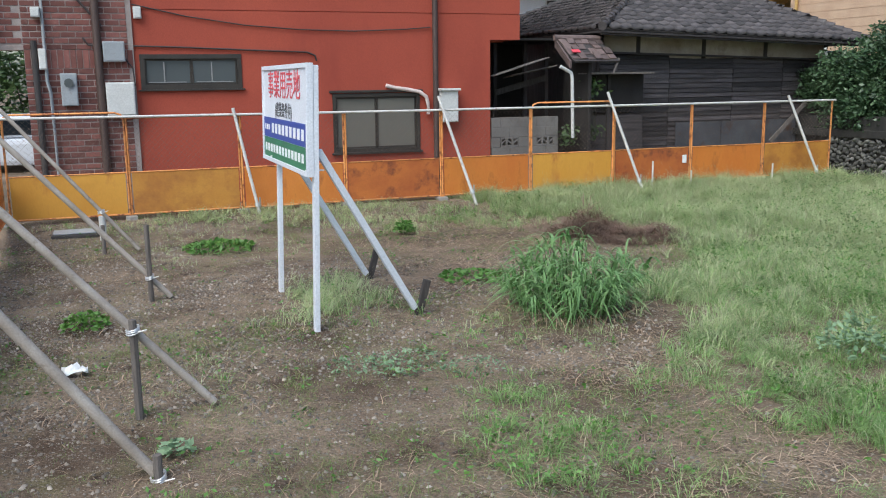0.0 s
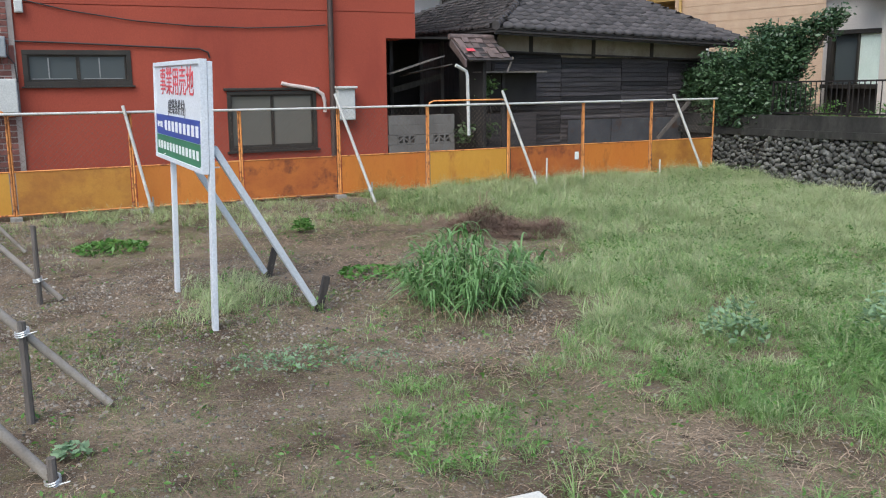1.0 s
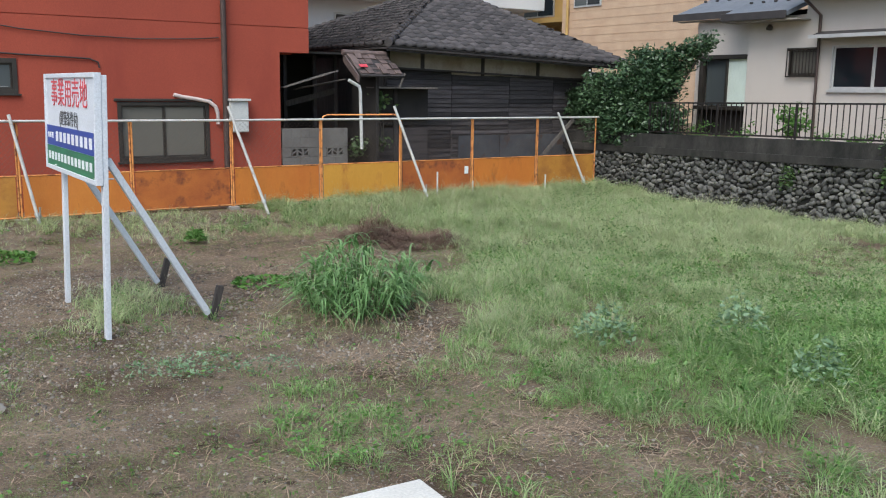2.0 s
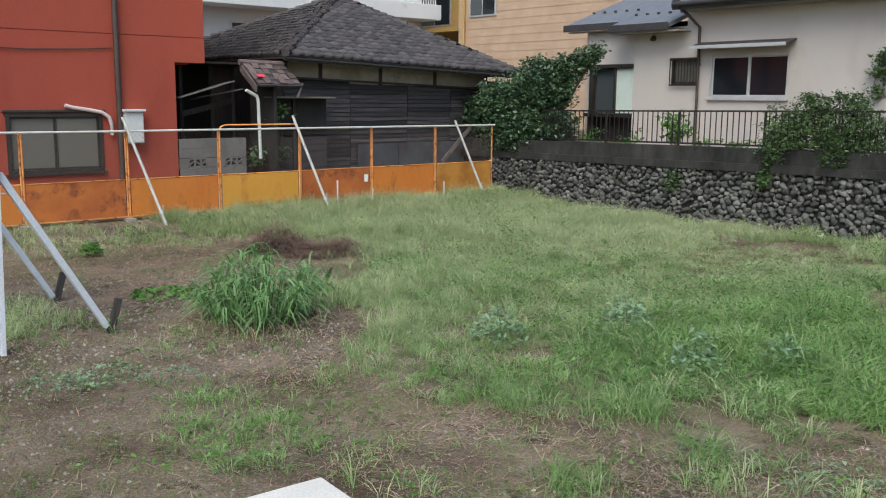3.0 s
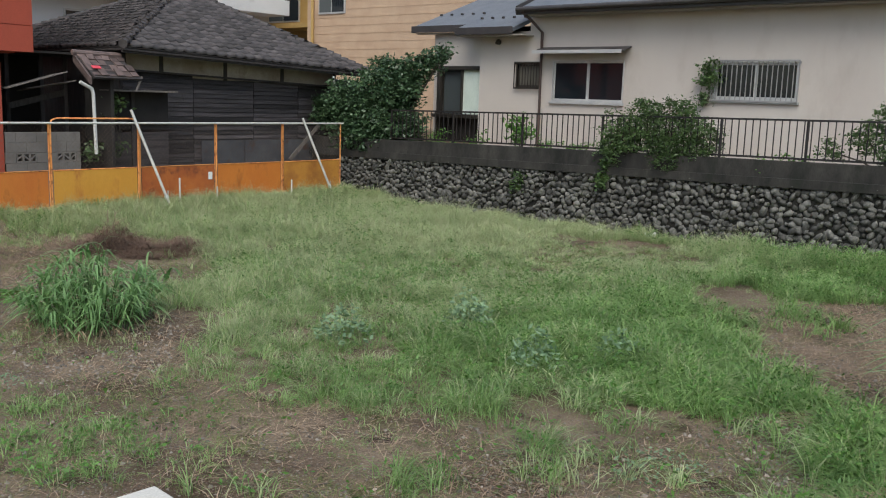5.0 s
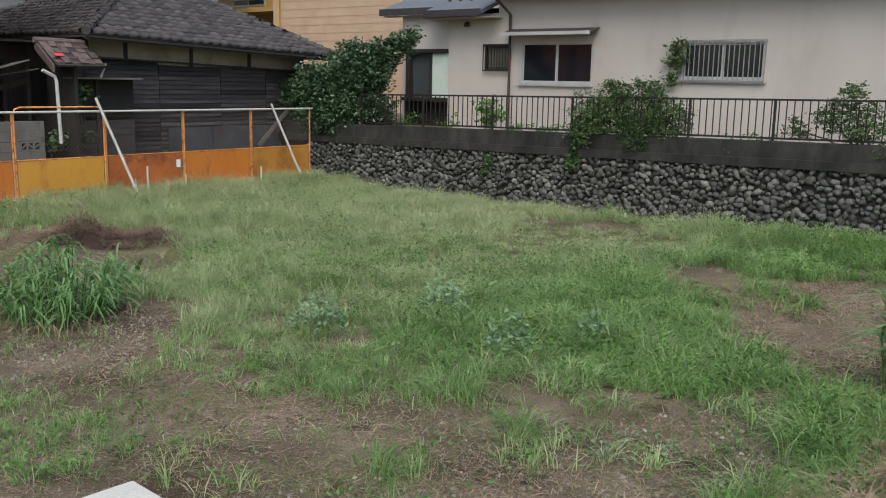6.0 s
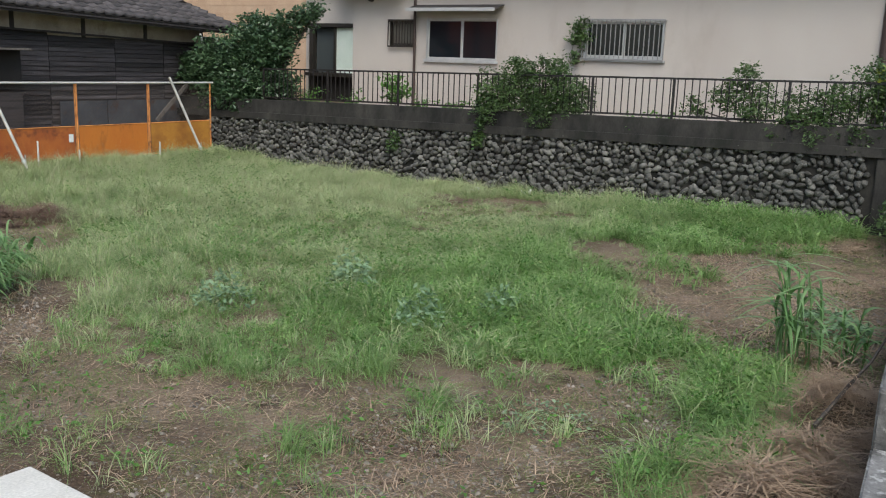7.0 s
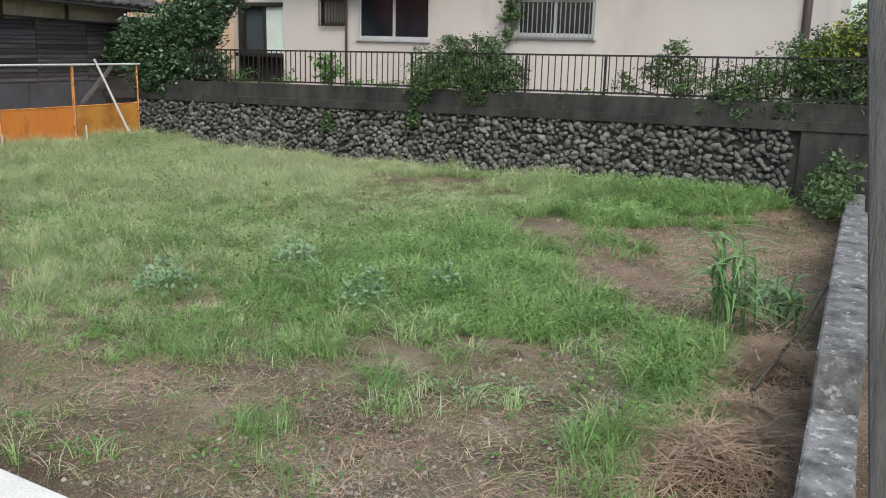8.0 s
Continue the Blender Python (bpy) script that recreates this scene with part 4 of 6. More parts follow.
def porch():
    """The broken little entrance roof and dark lean-to at the left of the old house."""
    g = group_of("porch", "collapsing dark lean-to porch with broken reddish tiles", "porch", kind="structure")
    # side board near-black: the shade under the eaves is in its colour
    part("side_board", box(9.35, 9.42, 16.55, 17.6, 0.0, 2.75), M_SHADE_BLACK, g)
    # added slab that keeps sky light out of the passage
    part("passage_sky_blocker", box(7.42, 9.74, 17.25, 19.5, 3.10, 3.14), M_SHADE_BLACK, g)
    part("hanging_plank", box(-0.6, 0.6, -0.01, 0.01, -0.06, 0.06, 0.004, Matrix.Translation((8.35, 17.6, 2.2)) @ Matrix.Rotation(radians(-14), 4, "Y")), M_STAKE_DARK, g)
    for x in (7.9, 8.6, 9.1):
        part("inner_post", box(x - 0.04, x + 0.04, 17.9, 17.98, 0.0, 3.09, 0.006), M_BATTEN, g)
    # upper front board likewise carries the porch shade as near-black colour
    part("front_board", box(9.42, 10.95, 17.02, 17.08, 1.62, 2.45), M_SHADE_BLACK, g)
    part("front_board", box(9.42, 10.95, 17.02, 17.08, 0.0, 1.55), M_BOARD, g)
    part("post", box(10.05, 10.13, 16.97, 17.018, 0.0, 2.45, 0.006), M_BATTEN, g)
    part("shelf_board", box(9.35, 10.95, 16.62, 17.0, 2.40, 2.44, 0.006), M_STAKE, g, "grey weathered ledge")
    part("rail_board", box(9.42, 10.9, 16.96, 17.015, 1.72, 1.76, 0.004), M_STAKE, g)
    bm = slab([(8.86, 17.0, 3.06), (9.82, 17.0, 3.06), (9.97, 16.4, 2.63), (8.93, 16.4, 2.63)], -0.04)
    part("porch_roof", bm, M_BATTEN, g)
    rng = random.Random(5)
    for r in range(4):
        for c in range(6):
            f = r / 4
            a = Vector((8.86, 17.0, 3.10)).lerp(Vector((8.94, 16.42, 2.68)), f + 0.24)
            p = a + Vector((c * 0.165 + rng.uniform(-0.01, 0.01), rng.uniform(-0.02, 0.02), rng.uniform(-0.005, 0.025)))
            if rng.random() < 0.06:
                continue
            m = Matrix.Translation(p) @ Matrix.Rotation(radians(33 + rng.uniform(-8, 8)), 4, "X") @ Matrix.Rotation(rng.uniform(-0.12, 0.12), 4, "Z")
            part("tile", box(0, 0.15, -0.02, 0.20, 0, 0.03, 0.006, m), M_TILE_RED, g)
    part("red_patch", box(-0.09, 0.09, -0.05, 0.05, 0, 0.012, 0.004, Matrix.Translation((9.06, 16.56, 2.86)) @ Matrix.Rotation(radians(35), 4, "X")), M_SIGNRED, g, "bright red exposed scrap")
    part("gable_board", slab([(8.82, 17.02, 3.12), (8.82, 16.36, 2.66), (8.82, 16.36, 2.52), (8.82, 17.02, 2.95)], 0.04), M_TILE_RED, g)
    part("ridge_tile", tube([(8.8, 17.0, 3.14), (9.84, 17.0, 3.13)], 0.06, 8), M_TILE_RED, g)
    # corrugated lean-to sheets over the dark passage
    for i, (x0, z0, x1, z1) in enumerate(((7.45, 2.40, 8.6, 2.74), (7.9, 2.40, 8.9, 2.58))):
        part("lean_to_sheet", slab([(x0, 16.8 + i * 0.25, z0), (x1, 16.8 + i * 0.25, z1), (x1, 17.5, z1 - 0.06), (x0, 17.5, z0 - 0.06)], 0.02), M_STAKE, g, "sagging grey weathered board")
    # near-black sheets at the passage's end and side stand in for its deep shade
    part("passage_shade_back", box(7.4, 9.35, 19.5, 19.6, 0.0, 3.2), M_SHADE_BLACK, g)
    part("passage_shade_lining", box(7.37, 7.42, 17.2, 19.5, 0.0, 3.05), M_SHADE_BLACK, g)
    part("hanging_lath", box(-0.02, 0.02, -0.012, 0.012, -0.34, 0, 0.003, Matrix.Translation((9.98, 16.42, 2.72)) @ Matrix.Rotation(radians(24), 4, "Y")), M_STAKE, g)
    return g


porch()
thing("gutter_pipe", tube([(8.66, 16.46, 2.56), (8.78, 16.46, 2.50), (8.90, 16.46, 2.44), (8.93, 16.46, 2.34), (8.96, 16.46, 1.15)], 0.035, 10), M_PIPE_WHITE, "white plastic drainpipe on the old porch", "drainpipe", smooth=True)


def tin_skirt():
    """Dull metal sheets nailed along the foot of the boarded wall."""
    for a, b in ((12.0, 13.2), (13.22, 14.4), (14.42, 15.5)):
        thing("tin_sheet", box(a, b, OLD_Y - 0.20, OLD_Y - 0.185, 0.3, 1.33, 0.003), M_TIN, "dull grey metal sheet along the wall foot", "metal sheet", "metal sheets on the old house")
    thing("leaning_board", box(-0.05, 0.05, -0.012, 0.012, 0, 1.3, 0.004, Matrix.Translation((14.35, 17.0, 0.85)) @ Matrix.Rotation(radians(48), 4, "Y")), M_STAKE, "grey lath leaning against the old wall", "board")
    thing("lean_to_panel", box(16.0, 16.45, 17.15, 17.2, 0.2, 2.4, 0.004), M_TIN, "tall grey metal panel at the house corner", "metal sheet")
    thing("awning_sheet", slab([(15.55, 16.75, 2.86), (16.75, 16.7, 2.80), (16.9, 17.2, 2.35), (15.75, 17.25, 2.30)], 0.02), M_TIN, "tilted pale tin awning at the house corner", "awning")
    thing("awning_bar", tube([(15.5, 16.70, 2.92), (15.78, 16.85, 2.40)], 0.03, 6), M_PIPE_WHITE, "broken white awning bar", "pole")


tin_skirt()

# ------------------------------------------------------------------ cobble retaining wall with concrete cap


def retaining_wall():
    g = group_of("wall_east", "cobblestone retaining wall under a dark concrete cap", "wall", kind="structure")
    part("backing", slab([(WALL_X, 1.40, -0.2), (WALL_X, 18.5, -0.2), (WALL_X + 0.05, 18.5, 1.1), (WALL_X + 0.05, 1.40, 1.32)], 0.26), M_JOINT, g)
    part("cap", slab([(WALL_X - 0.06, -2.0, 1.27), (WALL_X - 0.06, 18.5, 0.95), (WALL_X - 0.06, 18.5, 1.10), (WALL_X - 0.06, -2.0, 1.42)], 0.36), M_CAP, g, "dark weathered concrete cap")
    part("cap_ledge", slab([(WALL_X + 0.01, -2.0, 1.42), (WALL_X + 0.01, 18.5, 1.10), (WALL_X + 0.01, 18.5, 1.40), (WALL_X + 0.01, -2.0, 1.70)], 0.27), M_CAP, g, "recessed upper course of the cap")
    part("end_pier", box(WALL_X - 0.03, WALL_X + 0.3, -2.0, 1.40, -0.2, 1.27, 0.02), M_CAP, g, "dark concrete wall end")
    return g


WALL = retaining_wall()
bm = bmesh.new()
add_box(bm, WALL_X + 0.31, 60, -12, 26, 0.0, 1.38)
thing("terrace", bm, M_SOIL, "raised ground behind the cobble wall", "ground", kind="structure")


def cap_z(y):
    return 1.70 - (y + 2.0) * (0.30 / 20.5)


def railing():
    g = group_of("railing", "black painted steel railing with thin pickets", "railing")
    x = WALL_X + 0.13
    h = 0.70
    ys = [14.55, 12.63, 10.71, 8.77, 6.32, 4.79, 2.85, 0.9, -1.0]
    for y in ys:
        part("post", box(x - 0.02, x + 0.02, y - 0.02, y + 0.02, cap_z(y) - 0.03, cap_z(y) + h, 0.003), M_RAIL, g)
    for dz, r in ((h, 0.022), (0.05, 0.016)):
        bm = slab([(x - r, -1.0, cap_z(-1) + dz - 0.015), (x - r, 14.55, cap_z(14.55) + dz - 0.015), (x - r, 14.55, cap_z(14.55) + dz + 0.02), (x - r, -1.0, cap_z(-1) + dz + 0.02)], 2 * r)
        part("rail", bm, M_RAIL, g)
    y = 14.45
    me = None
    while y > -0.95:
        if min(abs(y - q) for q in ys) > 0.05:
            if me is None:
                me = mesh_of(box(-0.008, 0.008, -0.008, 0.008, 0.05, h - 0.015), "picket", M_RAIL)
            ob = new("picket", me)
            ob.location = (x, y, cap_z(y))
            ob.parent = g
        y -= 0.128
    return g


railing()

# ------------------------------------------------------------------ pale stucco house


def stucco_house():
    g = group_of("stucco_house", "beige stucco single-storey house with grey slate roof", "house", kind="structure")
    x = HOUSE_X
    part("wall", wall_grid("x", x, 0.2, 1.82, 12.1, 1.3, 4.42, [(9.55, 11.42, 2.50, 3.42), (11.76, 12.1, 2.78, 3.37), (5.76, 7.48, 2.62, 3.40)]), M_STUCCO, g)
    part("wall", wall_grid("x", x, 0.2, 12.1, 13.58, 1.3, 4.1, [(12.1, 12.46, 2.78, 3.37)]), M_STUCCO, g)
    part("wall_bay", box(x + 0.12, x + 0.32, 13.6, 15.15, 3.30, 4.1), M_STUCCO, g)
    part("side_wall", box(x + 0.2, 26, 1.82, 2.02, 1.3, 4.6), M_STUCCO, g)
    part("end_wall", box(x + 0.32, 26, 15.16, 15.36, 1.3, 4.1), M_STUCCO, g)
    # flat near-black panel in place of the unlit rooms
    part("room_shade_panel", box(x + 0.9, x + 1.0, 2.1, 13.3, 1.3, 4.3), M_SHADE_BLACK, g)
    # recessed entrance
    part("lintel", box(x + 0.06, x + 0.32, 13.59, 15.15, 3.20, 3.295, 0.01), M_DARKFRAME, g, "dark lintel over the entrance")
    part("sliding_panel", box(x + 0.16, x + 0.20, 13.60, 14.24, 2.10, 3.195, 0.006), M_DOORWHITE, g, "pale green sliding panel")
    part("entrance_glass", box(x + 0.24, x + 0.26, 14.26, 14.93, 2.10, 3.195), M_GLASS_PALE, g, "grey frosted pane")
    part("entrance_post", box(x + 0.1, x + 0.22, 14.94, 15.06, 1.38, 3.195, 0.006), M_DARKFRAME, g)
    part("entrance_post", box(x + 0.1, x + 0.22, 14.22, 14.27, 2.10, 3.195, 0.004), M_DARKFRAME, g)
    part("step_board", box(x - 0.02, x + 0.32, 13.59, 15.1, 2.0, 2.09, 0.01), M_DARKFRAME, g)
    # near-black panels stand in for the shade below and behind the entrance
    part("crawl_shade_panel", box(x + 0.3, x + 0.4, 13.59, 15.15, 1.30, 2.0), M_SHADE_BLACK, g)
    part("entrance_back", box(x + 0.9, x + 1.0, 13.4, 15.2, 1.38, 3.3), M_SHADE_BLACK, g)
    # roofs
    part("soffit", box(x - 0.45, x - 0.002, 1.4, 11.95, 4.40, 4.43), M_SOFFIT, g)
    main = part("roof", slab([(x - 0.5, 1.4, 4.56), (x - 0.5, 12.15, 4.56), (x + 4.0, 12.15, 6.4), (x + 4.0, 1.4, 6.4)], 0.10), M_SLATE, g)
    part("fascia", box(x - 0.54, x - 0.505, 1.4, 12.15, 4.42, 4.60, 0.01), M_EAVE, main, "dark metal eave")
    part("gutter", tube([(x - 0.60, 1.4, 4.55), (x - 0.60, 12.1, 4.53)], 0.05, 8), M_EAVE, main, smooth=True)
    part("verge", slab([(x - 0.55, 12.16, 4.45), (x + 4.0, 12.16, 6.28), (x + 4.0, 12.16, 6.46), (x - 0.55, 12.16, 4.62)], 0.05), M_EAVE, main)
    low = part("lower_roof", slab([(x - 0.55, 12.22, 4.14), (x - 0.55, 13.95, 4.14), (x + 4.0, 13.95, 5.82), (x + 4.0, 12.22, 5.82)], 0.09), M_SLATE, g)
    part("fascia", box(x - 0.58, x - 0.555, 12.22, 13.95, 4.0, 4.17, 0.008), M_EAVE, low)
    low2 = part("lower_roof", slab([(x - 0.1, 13.97, 4.26), (x - 0.1, 15.8, 4.26), (x + 4.0, 15.8, 5.74), (x + 4.0, 13.97, 5.74)], 0.09), M_SLATE, g)
    part("fascia", box(x - 0.13, x - 0.105, 13.97, 15.8, 4.12, 4.29, 0.008), M_EAVE, low2)
    part("soffit", box(x - 0.5, x - 0.002, 12.0, 13.95, 3.97, 4.0), M_SOFFIT, g)
    part("soffit", box(x - 0.05, x + 0.118, 13.96, 15.7, 4.09, 4.12), M_SOFFIT, g)
    me = mesh_of(box(-0.03, 0.03, -0.03, 0.03, 0, 0.05, 0.008), "snow_guard", M_EAVE)
    for i in range(5):
        for k, (yy, zz) in enumerate(((12.45 + i * 0.33, 4.0), (14.15 + i * 0.36, 4.08))):
            s = 0.8 if k == 0 else 0.9
            ob = new("snow_guard", me)
            ob.location = (x - 0.55 + s + (0.45 if k else 0), yy, zz + 0.14 + s * 0.369 + (0.07 if k else 0))
            ob.parent = low if k == 0 else low2
    framed_window("window_3", "x", x, 9.55, 11.42, 2.50, 3.42, M_ALU, M_GLASS_DARK, 2, "aluminium sliding window with dark glass", fr=0.03, sill=0.06)
    framed_window("window_4", "x", x, 11.76, 12.46, 2.78, 3.37, M_DARKFRAME, M_GLASS_GREY, 1, "small bathroom window behind bars", fr=0.04)
    framed_window("window_5", "x", x, 5.76, 7.48, 2.62, 3.40, M_ALU, M_GLASS_DARK, 2, "aluminium window behind a security grille", fr=0.05, sill=0.05)
    canopy = part("canopy", slab([(x - 0.42, 9.41, 3.60), (x - 0.42, 11.74, 3.60), (x - 0.003, 11.74, 3.72), (x - 0.003, 9.41, 3.72)], 0.025), M_EAVE, g)
    part("canopy_edge", box(x - 0.43, x - 0.421, 9.41, 11.74, 3.555, 3.63), M_ALU, canopy)
    # window grilles
    def grille(u0, u1, z0, z1, n, mat):
        gr = part("grille_frame", box(x - 0.085, x - 0.06, u0, u1, z0, z0 + 0.03), mat, g)
        part("grille_rail", box(x - 0.085, x - 0.06, u0, u1, z1 - 0.03, z1), mat, gr)
        for i in range(n + 1):
            u = u0 + (u1 - u0 - 0.016) * i / n
            part("grille_bar", box(x - 0.082, x - 0.063, u, u + 0.016, z0 + 0.03, z1 - 0.03), mat, gr)
        for u in (u0, u1 - 0.025):
            part("grille_foot", box(x - 0.06, x - 0.003, u, u + 0.025, z1 - 0.06, z1 - 0.03), mat, gr)
    grille(5.74, 7.50, 2.60, 3.42, 17, M_GRILLE)
    grille(11.74, 12.48, 2.76, 3.39, 9, M_DARKFRAME)
    return g


stucco_house()
thing("downpipe", tube([(HOUSE_X - 0.58, 11.98, 4.50), (HOUSE_X - 0.35, 11.86, 4.32), (HOUSE_X - 0.07, 11.72, 4.05), (HOUSE_X - 0.07, 11.70, 1.4)], 0.035, 10), M_PIPE_BROWN, "brown downpipe on the stucco wall", "downpipe", smooth=True)
thing("downpipe", tube([(HOUSE_X - 0.03, 1.78, 1.3), (HOUSE_X - 0.03, 1.78, 4.4)], 0.08, 10), M_PIPE_BROWN, "brown downpipe at the house corner", "downpipe", smooth=True)
g = group_of("wall_lamp", "small dark dome lamp under the eave", "lamp")
part("base", tube([(HOUSE_X - 0.02, 12.98, 3.86), (HOUSE_X - 0.06, 12.98, 3.86)], 0.05, 10), M_DARKFRAME, g)
part("dome", tube([(HOUSE_X - 0.06, 12.98, 3.86), (HOUSE_X - 0.12, 12.98, 3.84), (HOUSE_X - 0.16, 12.98, 3.82)], 0.075, 10, 0.03), M_DARKFRAME, g, smooth=True)

# ------------------------------------------------------------------ buildings beyond


def plain_window(parent, axis, at, u0, u1, z0, z1, out=-1):
    def bx(a, b, c, d, e, f, bev=0.0):
        return box(a, b, at + min(e, f) * 1.0, at + max(e, f), c, d, bev) if axis == "y" else box(at + min(e, f), at + max(e, f), a, b, c, d, bev)
    w = part("window", bx(u0, u1, z0, z1, -0.03, 0.02, 0.01), M_ALU, parent)
    mid = (u0 + u1) / 2
    part("pane", bx(u0 + 0.07, mid - 0.03, z0 + 0.07, z1 - 0.07, -0.045, -0.031), M_GLASS_DARK, w)
    part("pane", bx(mid + 0.03, u1 - 0.07, z0 + 0.07, z1 - 0.07, -0.045, -0.031), M_GLASS_PALE, w)


def tan_building():
    g = group_of("tan_building", "tan tile-clad apartment building behind the houses", "building", kind="structure")
    part("wall", box(24.0, 34, 12.0, 27.6, 0, 12), M_TANTILE, g)
    for r in range(24):
        z = 3.0 + r * 0.30
        part("tile_joint", box(23.99, 24.0, 12.0, 27.6, z, z + 0.008), M_TANJOINT, g)
    plain_window(g, "x", 23.98, 25.4, 26.9, 5.55, 7.2)
    plain_window(g, "x", 23.98, 23.7, 24.3, 6.15, 7.2)
    plain_window(g, "x", 23.98, 19.8, 21.6, 6.0, 7.4)
    part("pipe", tube([(23.9, 27.2, 0), (23.9, 27.2, 12)], 0.06, 8), M_OCHRE, g)
    part("ochre_wing", box(26.5, 34, 27.6, 34, 0, 12), M_OCHRE, g)
    part("ochre_balcony", box(25.0, 26.5, 27.7, 34, 5.2, 5.4), M_OCHRE, g)
    plain_window(g, "x", 26.48, 28.6, 30.2, 5.6, 7.2)
    plain_window(g, "x", 26.48, 31.0, 33.2, 5.6, 7.2)
    return g


def white_building():
    g = group_of("white_building", "white apartment building with a railed balcony", "building", kind="structure")
    part("wall", box(12.5, 24, 30, 38, 0, 13), M_WHITEWALL, g)
    part("balcony_slab", box(12.5, 24, 28.7, 30, 5.55, 6.15, 0.02), M_WHITEWALL, g)
    rail = part("balcony_rail", box(12.5, 24, 28.72, 28.78, 7.15, 7.22), M_WHITEWALL, g)
    for i in range(90):
        xx = 12.6 + i * 0.125
        part("baluster", box(xx, xx + 0.03, 28.735, 28.765, 6.15, 7.15), M_WHITEWALL, rail)
    for a in (15.2, 19.5):
        plain_window(g, "y", 29.98, a, a + 1.7, 3.3, 5.1)
        plain_window(g, "y", 29.98, a, a + 1.7, 6.3, 8.3)
    return g


tan_building()
white_building()

# ------------------------------------------------------------------ near boundary: kerb wall, old post, board on the ground


def kerb_wall():
    g = group_of("kerb_wall", "low mottled concrete kerb wall along the lot's edge", "kerb wall", kind="structure")
    for a, b, z in ((1.9, 3.2, 0.60), (3.22, 4.60, 0.60), (4.62, 6.2, 0.90), (6.22, 7.8, 0.90), (7.82, 9.4, 0.90), (9.42, 11.0, 0.62), (11.02, 12.6, 0.45), (12.62, 14.4, 0.40)):
        ya, yb = -0.07 + (a - 4.6) * 0.062, -0.07 + (b - 4.6) * 0.062
        bm = slab([(a, ya - 0.24, z), (b, yb - 0.24, z), (b, yb, z), (a, ya, z)], -(z + 0.3))
        bmesh.ops.bevel(bm, geom=list(bm.edges), offset=0.012, segments=2, affect="EDGES")
        part("kerb_block", bm, M_KERB, g)
    return g


kerb_wall()
bm = box(-0.08, 0.08, -0.26, 0.0, -2.7, 2.2, 0.012, Matrix.Translation((1.077, -0.400, 2.2)) @ Matrix.Rotation(radians(-6.9), 4, "X"))
thing("old_post", bm, M_GREYWOOD, "grey weathered wooden post leaning at the roadside", "post")
thing("road", slab([(-6, -9, 0.60), (15, -9, 0.60), (15, -0.75, 0.60), (-6, -2.4, 0.60)], -0.7), M_ASPHALT, "asphalt road edge behind the lot", "road", kind="structure")
bm = box(-1.2, 0.0, -1.2, 0.0, 0.05, 0.10, 0.008, Matrix.Translation((2.57, 4.03, 0)) @ Matrix.Rotation(radians(-3), 4, "Z"))
thing("pale_board", bm, M_SLAB, "pale flat board lying on the soil", "board")

# ------------------------------------------------------------------ grass, weeds, straw
MEADOW = [(6.3, 15.9), (6.5, 13.8), (8.3, 12.6), (7.7, 10.5), (5.9, 9.4), (5.2, 7.4), (4.4, 6.0), (4.3, 5.0), (4.9, 4.2), (5.0, 3.1), (5.6, 2.5), (6.2, 2.15), (7.4, 1.95), (8.2, 2.6),
          (9.2, 3.3), (10.0, 3.6), (11.4, 3.4), (12.5, 2.6), (14.9, 1.9), (15.15, 1.6), (15.15, 15.9)]
# x, y, half width, half depth, heading of the depth axis
BARE = [(8.29, 1.77, 0.49, 1.2, 73), (11.3, 4.25, 0.55, 0.75, 60), (10.6, 3.3, 0.4, 0.7, 50), (13.75, 7.75, 1.45, 0.42, 58), (11.4, 1.3, 0.45, 1.4, 80), (4.9, 12.0, 1.0, 1.2, 21), (7.2, 11.8, 0.8, 0.8, 20),
        (4.75, 5.55, 0.35, 0.3, 45), (5.5, 2.75, 0.5, 0.35, 60)]
# trodden grass kept low before the bare places
LOW = [(12.9, 7.0, 1.7, 1.0, 58), (10.5, 3.9, 0.9, 1.0, 60)]
TUFTS = [  # and density, height
    (3.2, 15.2, 2.6, 0.7, 14, 0.45, 0.16), (2.45, 9.5, 0.75, 1.2, 15, 0.60, 0.17), (2.8, 5.6, 0.7, 0.75, 26, 0.60, 0.11), (5.75, 1.14, 0.29, 1.4, 79, 1.2, 0.27),
    (10.5, 3.0, 0.42, 0.6, 71, 0.9, 0.22), (0.6, 7.1, 0.45, 0.5, 6, 0.25, 0.09), (-0.4, 6.7, 0.45, 0.6, 0, 0.10, 0.06), (3.0, 5.1, 0.6, 0.5, 30, 0.45, 0.10),
    (3.8, 2.6, 0.24, 0.28, 53, 1.2, 0.22), (2.85, 3.7, 0.26, 0.32, 40, 1.2, 0.22), (4.9, 2.55, 0.3, 0.35, 50, 0.7, 0.18), (8.2, 15.2, 0.5, 0.4, 0, 0.9, 0.28), (5.6, 13.9, 1.6, 0.9, 20, 0.35, 0.14),
    (1.4, 13.4, 1.2, 1.2, 0, 0.18, 0.09), (0.2, 15.0, 1.5, 0.6, 0, 0.25, 0.12), (3.6, 7.6, 0.6, 0.7, 10, 0.25, 0.10), (4.2, 4.1, 0.6, 0.4, 40, 0.14, 0.08)]


def inside(poly, x, y):
    c = np.zeros(len(x), bool)
    for (xa, ya), (xb, yb) in zip(poly, poly[1:] + poly[:1]):
        hit = (ya > y) != (yb > y)
        c ^= hit & (x < (xb - xa) * (y - ya) / (yb - ya + 1e-12) + xa)
    return c


def ellipse(x, y, e):
    a = radians(e[4])
    dx, dy = x - e[0], y - e[1]
    along, across = dx * math.sin(a) + dy * math.cos(a), dx * math.cos(a) - dy * math.sin(a)
    return (along / e[3]) ** 2 + (across / e[2]) ** 2


